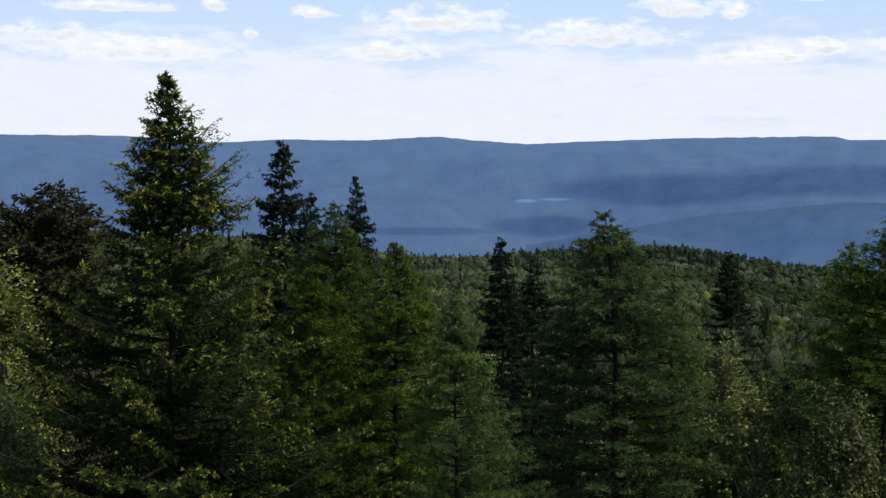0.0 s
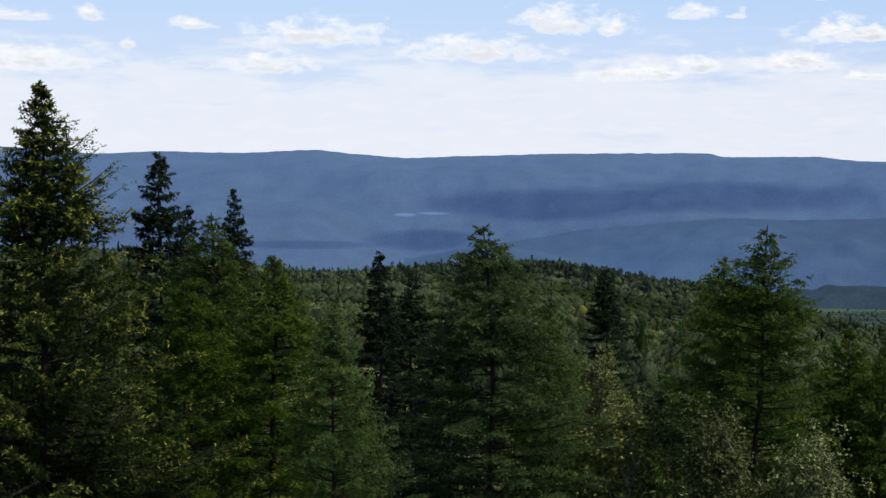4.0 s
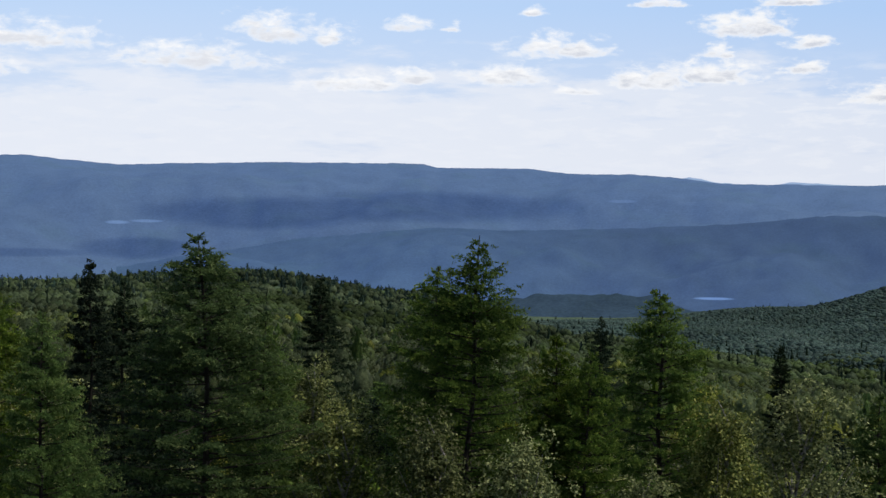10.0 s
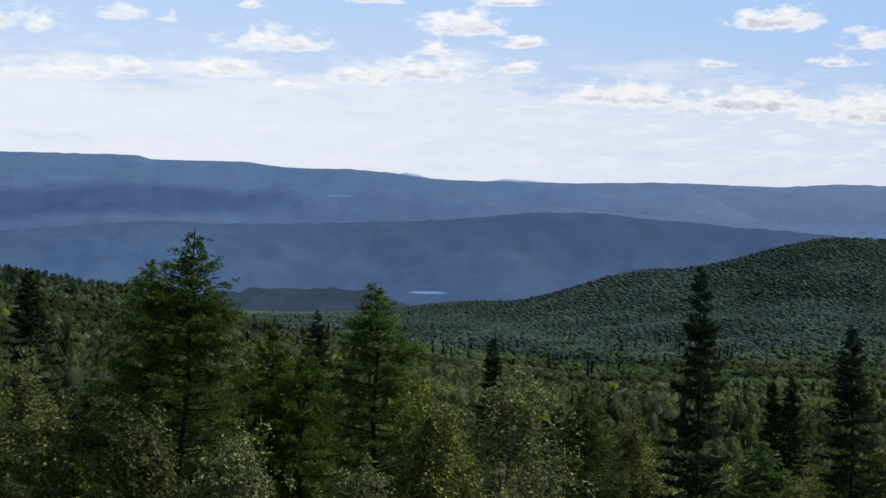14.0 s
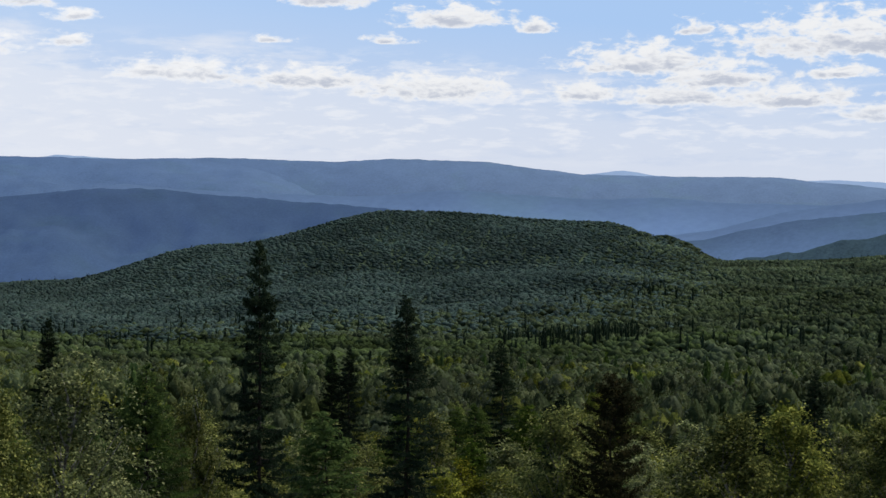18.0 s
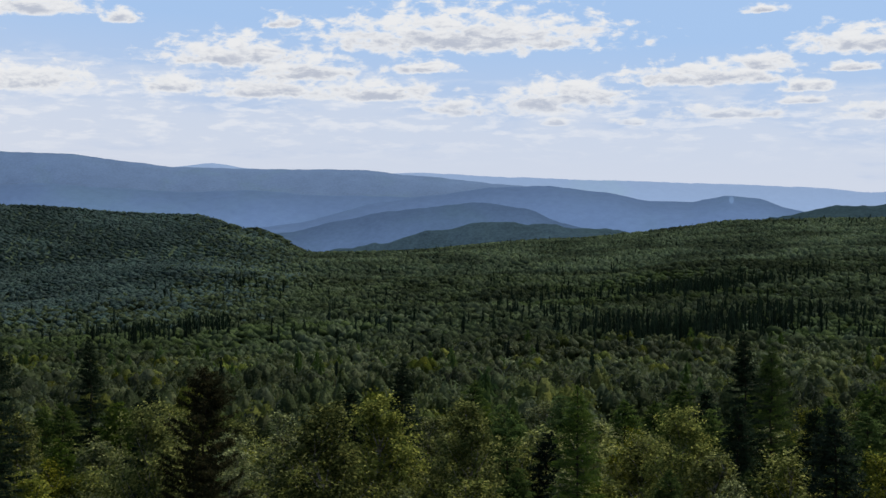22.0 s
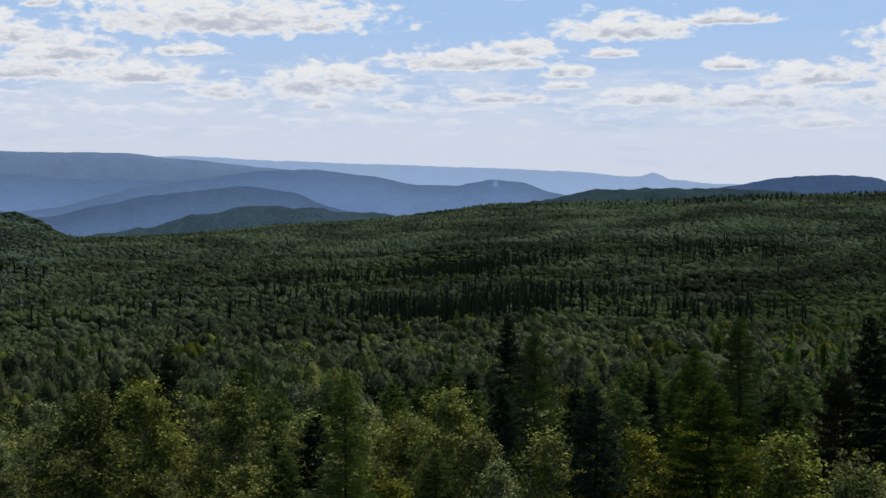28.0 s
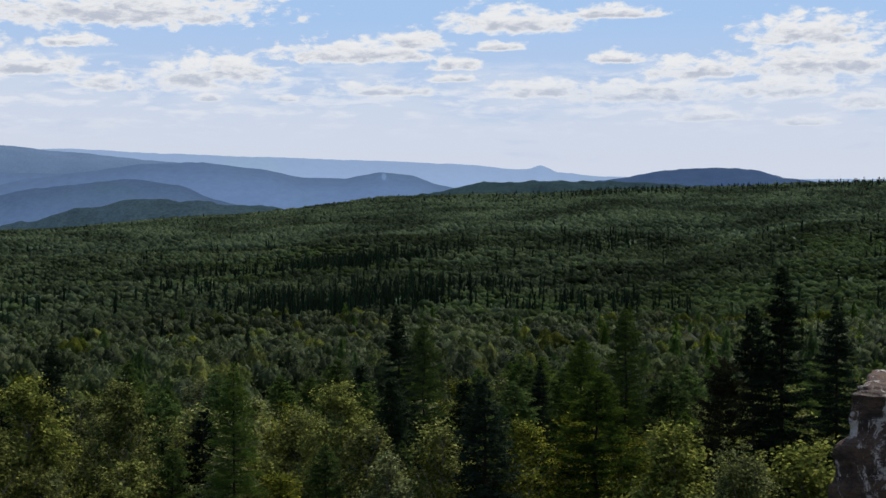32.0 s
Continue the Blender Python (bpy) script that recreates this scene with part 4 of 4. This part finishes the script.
def far_wood(name, label, stock, mat, near, far, step, seed, height, wide, density, proud=0.0, west=-19, east=85, vary=0.3, spread=0.1):
    """Trees farther off, past counting: one mesh of many crowns."""
    pick = np.random.default_rng(seed)
    n = int(far / step) + 2
    i, j = np.meshgrid(np.arange(-n // 2, n), np.arange(-n // 10, n), indexing="ij")
    x = (i + pick.uniform(-0.42, 0.42, i.shape)).ravel() * step
    y = (j + pick.uniform(-0.42, 0.42, i.shape)).ravel() * step
    r, a = np.hypot(x, y), np.degrees(np.arctan2(x, y))
    here = (r > near) & (r < far) & (a > west) & (a < east)
    r, a = r[here], a[here]
    keep = pick.random(len(r)) < density(r, a)
    r, a = r[keep], a[keep]
    tall = height * pick.uniform(1 - 1.1 * vary, 1 + 0.9 * vary, len(r))
    rise = (tall - height) * 0.9 + proud + 1.2 * np.clip((1500 - r) / 500, 0, 1) * rolls(r * np.sin(np.radians(a)), r * np.cos(np.radians(a)), 70, 15, 2)
    top = np.where(r < 120, floor_z(r, a) + CROWN - np.clip((120 - r) / 30, 0, 1), tree_top(r, a)) + rise
    which, turn = pick.integers(0, len(stock), len(r)), pick.uniform(0, 2 * np.pi, len(r))
    broad = wide * (0.4 + 0.6 * tall / height) * np.exp(pick.normal(size=len(r)) * spread)
    luck = pick.random(len(r))
    V, Q, own, base = [], [], [], 0
    for s, (v, faces) in enumerate(stock):
        m = np.nonzero(which == s)[0]
        c, sn, w = np.cos(turn[m])[:, None], np.sin(turn[m])[:, None], broad[m][:, None]
        q = np.empty((len(m), len(v), 3), np.float32)
        q[:, :, 0] = (v[None, :, 0] * c - v[None, :, 1] * sn) * w + (r[m] * np.sin(np.radians(a[m])))[:, None]
        q[:, :, 1] = (v[None, :, 0] * sn + v[None, :, 1] * c) * w + (r[m] * np.cos(np.radians(a[m])))[:, None]
        q[:, :, 2] = top[m][:, None] + (v[None, :, 2] - 1) * tall[m][:, None]
        V.append(q.reshape(-1, 3))
        Q.append((faces[None] + (base + np.arange(len(m)) * len(v))[:, None, None]).reshape(-1, 4))
        own.append(np.repeat(luck[m], len(v)))
        base += len(m) * len(v)
    me = mesh_from(name, np.concatenate(V), np.concatenate(Q), mat, True)
    me.attributes.new("crown", "FLOAT", "POINT").data.foreach_set("value", np.concatenate(own).astype(np.float32))
    tagged(new(name, me), label, "forest", kind="stuff")


def plane(r, a):
    return r * np.sin(np.radians(a)), r * np.cos(np.radians(a))


def knoll(r, a):
    """The fir-grown knoll below the western trees."""
    return np.exp(-((a - 6) / 11) ** 4 - ((r - 825) / 140) ** 2)


def belt(r, a, bearing, wide, level, tilt, deep):
    """A stand across the slope: its middle bearing, half width, height in degrees, tilt and half depth."""
    h = np.degrees(np.arctan2(tree_top(r, a) - EYE, r))
    return np.exp(-((a - bearing) / wide) ** 6 - ((h - level - tilt * (a - bearing)) / deep) ** 2)


def conifers(r, a):
    """Where dark conifers gather: belts on the eastern slope, a few elsewhere."""
    upper = belt(r, a, 65.4, 3.8, -2.4, 0.115, 0.17)
    lower = belt(r, a, 65.4, 5.2, -3.75, 0.07, 0.36)
    sparse = 0.45 * belt(r, a, 73.2, 3.4, -4.2, 0.0, 0.4) + 0.4 * belt(r, a, 76, 4.5, -1.5, 0.12, 0.4) + 0.12 * belt(r, a, 55, 7.0, -3.9, 0.03, 0.25)
    west = 0.8 * belt(r, a, 45.4, 2.6, -4.15, 0.06, 0.2)
    ragged = np.clip(0.85 + 0.9 * rolls(*plane(r, a), 45, 12), 0, 1)
    clumps = np.clip(rolls(*plane(r, a), 80, 8) - 0.5, 0, 1) * np.clip((r - 230) / 200, 0.2, 1)
    return np.clip(0.015 + 0.4 * clumps + (upper + lower + sparse + west) * ragged, 0, 1) * (1 - knoll(r, a))


def aspens(r, a):
    x, y = plane(r, a)
    far = np.clip((r - 400) / 220, 0, 1)
    small, large = np.clip(0.03 + 0.5 * rolls(x, y, 60, 9), 0.03, 0.55), np.clip(rolls(x, y, 150, 4, 3) * 3.0 - 0.2, 0.03, 0.95)
    return (small * (1 - far) + large * far) * (1 - 0.9 * knoll(r, a)) * (1 - np.clip(conifers(r, a) * 1.3 - 0.35, 0, 1))


def birches(r, a):
    return (0.95 - aspens(r, a)) * (1 - 0.85 * knoll(r, a)) * (1 - np.clip(conifers(r, a) * 1.3 - 0.35, 0, 1))


def seen_slope(r, a):
    """The part of the far slopes that faces the lookout."""
    return ((a > 14) & (r < np.where(a < 48, 1700, 1700 + np.clip((a - 48) / 5, 0, 1) * 260))).astype(float)


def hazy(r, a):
    """How far the woods of the rounded hill, tinted blue for haze, have taken over from the green ones."""
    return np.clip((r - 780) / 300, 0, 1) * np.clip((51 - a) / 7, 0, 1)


def open_slope(r, a):
    """Woods behind the knoll lie hidden."""
    return ((a > 14) | (r < 910)).astype(float)


far_wood("birch_wood", "grey-green birch wood below the lookout", crown_stock(1, 14, 8, 230, 0.06, 5, 4), LEAVES_WOOD, 138, 245, 5.5, 31, 8.4, 5.8, birches, 0, -19, 85, 0.32)
far_wood("aspen_wood", "yellow-green broadleaf trees scattered in the wood", crown_stock(2, 8, 8, 230, 0.06, 5, 4), LEAVES_BRIGHT, 138, 245, 5.5, 32, 8.0, 5.6, aspens, 0, -19, 85, 0.32)
far_wood("birch_woodland", "grey-green birch woodland in the valley", crown_stock(5, 16, 5, 26, 0.1, 5, 4), LEAVES_WOOD, 245, 520, 5.8, 35, 6.6, 6.2, birches, 0, -19, 85, 0.32, 0.2)
far_wood("aspen_woodland", "yellow-green broadleaf trees in the valley woodland", crown_stock(6, 8, 5, 26, 0.1, 5, 4), LEAVES_BRIGHT, 245, 520, 5.8, 36, 6.2, 6.0, aspens, 0, -19, 85, 0.32, 0.2)
far_wood("birch_forest", "green birch forest on the valley slopes", crown_stock(7, 20, 3, 0, 0.13, 5, 3), LEAVES_VALLEY, 520, 900, 5.0, 37, 4.4, 6.4, lambda r, a: (1 - hazy(r, a)) * open_slope(r, a) * birches(r, a), 0, -19, 85, 0.36, 0.24)
far_wood("aspen_forest", "yellow-green stands in the forest of the valley slopes", crown_stock(8, 16, 2, 0, 0.13, 5, 3), LEAVES_GROVE, 520, 1150, 5.0, 38, 3.8, 6.6, lambda r, a: (1 - hazy(r, a)) * open_slope(r, a) * aspens(r, a), 0, -19, 85, 0.26, 0.24)
far_wood("birch_slopes", "green birch forest on the farther slopes", crown_stock(9, 16, 2, 0, 0.22, 5, 3), LEAVES_VALLEY, 900, 1150, 5.0, 39, 4.2, 6.6, lambda r, a: (1 - hazy(r, a)) * open_slope(r, a) * birches(r, a), 0, 14, 85, 0.36, 0.24)
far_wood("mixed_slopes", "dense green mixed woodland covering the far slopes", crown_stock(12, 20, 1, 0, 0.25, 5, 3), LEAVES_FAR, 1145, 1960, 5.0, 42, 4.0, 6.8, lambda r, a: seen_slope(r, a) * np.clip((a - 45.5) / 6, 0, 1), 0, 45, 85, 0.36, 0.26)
far_wood("mixed_hill", "green woodland covering a rounded hill, tinted blue with painted haze", crown_stock(14, 20, 1, 0, 0.25, 5, 3), LEAVES_HAZED, 780, 1700, 4.7, 44, 2.5, 5.6, lambda r, a: seen_slope(r, a) * np.where(r < 1145, hazy(r, a), np.clip((51.5 - a) / 6, 0, 1)), 0, 14, 52, 0.24, 0.26)
far_wood("spruce_wood", "dark pointed spruces standing above the wood", spire_stock(3, 8, 150, 0.16), NEEDLES_DARK, 138, 520, 5.6, 33, 11.5, 2.4, lambda r, a: conifers(r, a) * 0.3, 2.4)
far_wood("spruce_belt", "dense dark spruce stands on the far slope", spire_stock(4, 8, 30, 0.26), NEEDLES_DARK, 520, 1150, 4.6, 34, 11.5, 2.6, lambda r, a: open_slope(r, a) * conifers(r, a) * 0.9, 4.6)
far_wood("knoll_spruces", "small dark spruces crowding a low knoll", spire_stock(13, 8, 24, 0.28), NEEDLES_HAZED, 560, 1000, 5.4, 43, 10.0, 3.6, lambda r, a: knoll(r, a) * 0.95, 0.6, -8, 20)
far_wood("knoll_birches", "birches between the spruces of the knoll", crown_stock(17, 8, 3, 0, 0.2, 5, 4), LEAVES_VALLEY, 560, 1000, 6.4, 47, 6.6, 6.4, lambda r, a: knoll(r, a) * 0.25, 0.0, -19, 20, 0.35)
far_wood("spruce_ridge", "scattered dark spruces on the far ridges", spire_stock(11, 8, 8, 0.36), NEEDLES_DARK, 1150, 1960, 8.0, 41, 10.5, 3.0, lambda r, a: seen_slope(r, a) * np.clip(0.02 + conifers(r, a) * 0.5 + 0.35 * np.clip((r - 1580) / 250, 0, 1) * np.clip((a - 66) / 8, 0, 1), 0, 1), 2.6)
far_wood("larch_wood", "green larches scattered in the wood", spire_stock(15, 8, 170, 0.13), NEEDLES_LARCH, 138, 520, 6.0, 45, 10.0, 4.6, lambda r, a: 0.05 * (1 - knoll(r, a)) * np.clip(1.2 + rolls(*plane(r, a), 80, 21), 0, 2), 1.6)
far_wood("crest_spruces", "dark spruces lining the crest of the far slope", spire_stock(16, 8, 18, 0.28), NEEDLES_DARK, 1720, 1910, 7.0, 46, 12.0, 3.8, lambda r, a: 0.5 * np.clip((a - 66) / 6, 0, 1) * np.clip(0.6 + 1.2 * rolls(*plane(r, a), 70, 22), 0.1, 1), 3.2, 64, 85)


# ---- rock beside the lookout ----
def rock_material():
    mat, n = material("lichened rock")
    where = n.add("ShaderNodeTexCoord").outputs["Object"]
    layered = n.vec("MULTIPLY", where, (1, 1, 1.8))
    coarse, fine = n.noise(layered, 2.6, 6.0, 0.7), n.noise(layered, 16.0, 5.0, 0.7)
    c = n.mix(n.span(coarse, 0.38, 0.62), (0.024, 0.013, 0.008), (0.1, 0.055, 0.034))
    crust = n.noise(n.vec("MULTIPLY", where, (1, 1, 0.6)), 5.0, 9.0, 0.75, 0.5)
    c = n.mix(n.span(crust, 0.53, 0.58), c, (0.44, 0.38, 0.34))
    c = n.mix(n.math("MULTIPLY", n.span(fine, 0.52, 0.66), 0.7), c, (0.02, 0.013, 0.012))
    skin = n.add("ShaderNodeBsdfPrincipled")
    n.put(skin.inputs["Base Color"], c)
    skin.inputs["Roughness"].default_value = 0.9
    b = n.add("ShaderNodeBump")
    b.inputs["Strength"].default_value, b.inputs["Distance"].default_value = 1.0, 0.12
    n.put(b.inputs["Height"], n.math("ADD", coarse, n.math("MULTIPLY", fine, 0.4)))
    n.put(skin.inputs["Normal"], b.outputs[0])
    out = n.add("ShaderNodeOutputMaterial")
    n.put(out.inputs[0], skin.outputs[0])
    return mat


def build_rock():
    """A weathered crag: a block rounded at its edges, cut into layers and fissures."""
    bm = bmesh.new()
    bmesh.ops.create_cube(bm, size=2.0)
    bmesh.ops.subdivide_edges(bm, edges=bm.edges, cuts=104, use_grid_fill=True)
    half = Vector((1.7, 1.5, 4.3))
    for v in bm.verts:
        p = v.co.copy()
        soft = p.normalized() * max(abs(p.x), abs(p.y), abs(p.z)) * 1.25
        p = p.lerp(soft, 0.1)
        height = 1 - 2 * ((1 - p.z) / 2) ** 1.5 if p.z < 1 else p.z
        swell = 0.95 + 0.06 * min(1, max(0, (1 - height) * half.z / 0.8))
        q = Vector((p.x * half.x * swell, p.y * half.y * swell, height * half.z))
        seat, q = q, q + Vector((3.7, 1.3, 8.2))
        layer = noise.noise(Vector((q.x * 0.4, q.y * 0.4, math.floor(q.z * 2.4 + 0.8 * noise.noise(q * 0.5)) * 1.7)))
        big = noise.fractal(q * 0.7, 0.9, 2.1, 4)
        crack = abs(noise.noise(q * 1.3 + Vector((5, 2, 9))))
        out = Vector((p.x, p.y, p.z * 0.4)).normalized()
        v.co = seat + out * (0.015 * layer + 0.1 * big - 0.1 * max(0, 0.14 - crack) / 0.14 + 0.07 * noise.noise(q * 4.5) + 0.05 * noise.noise(q * 11)) + Vector((0, 0, 0.03 * noise.noise(q * 3.0)))
    me = bpy.data.meshes.new("rock_outcrop")
    bm.to_mesh(me)
    bm.free()
    me.polygons.foreach_set("use_smooth", [True] * len(me.polygons))
    me.materials.append(rock_material())
    rock = tagged(new("rock_outcrop", me), "dark weathered rock outcrop with pale lichen beside the lookout", "rock")
    rock.matrix_world = pose(13.85, 0.05, 24.22, 0, -2, -8)


build_rock()
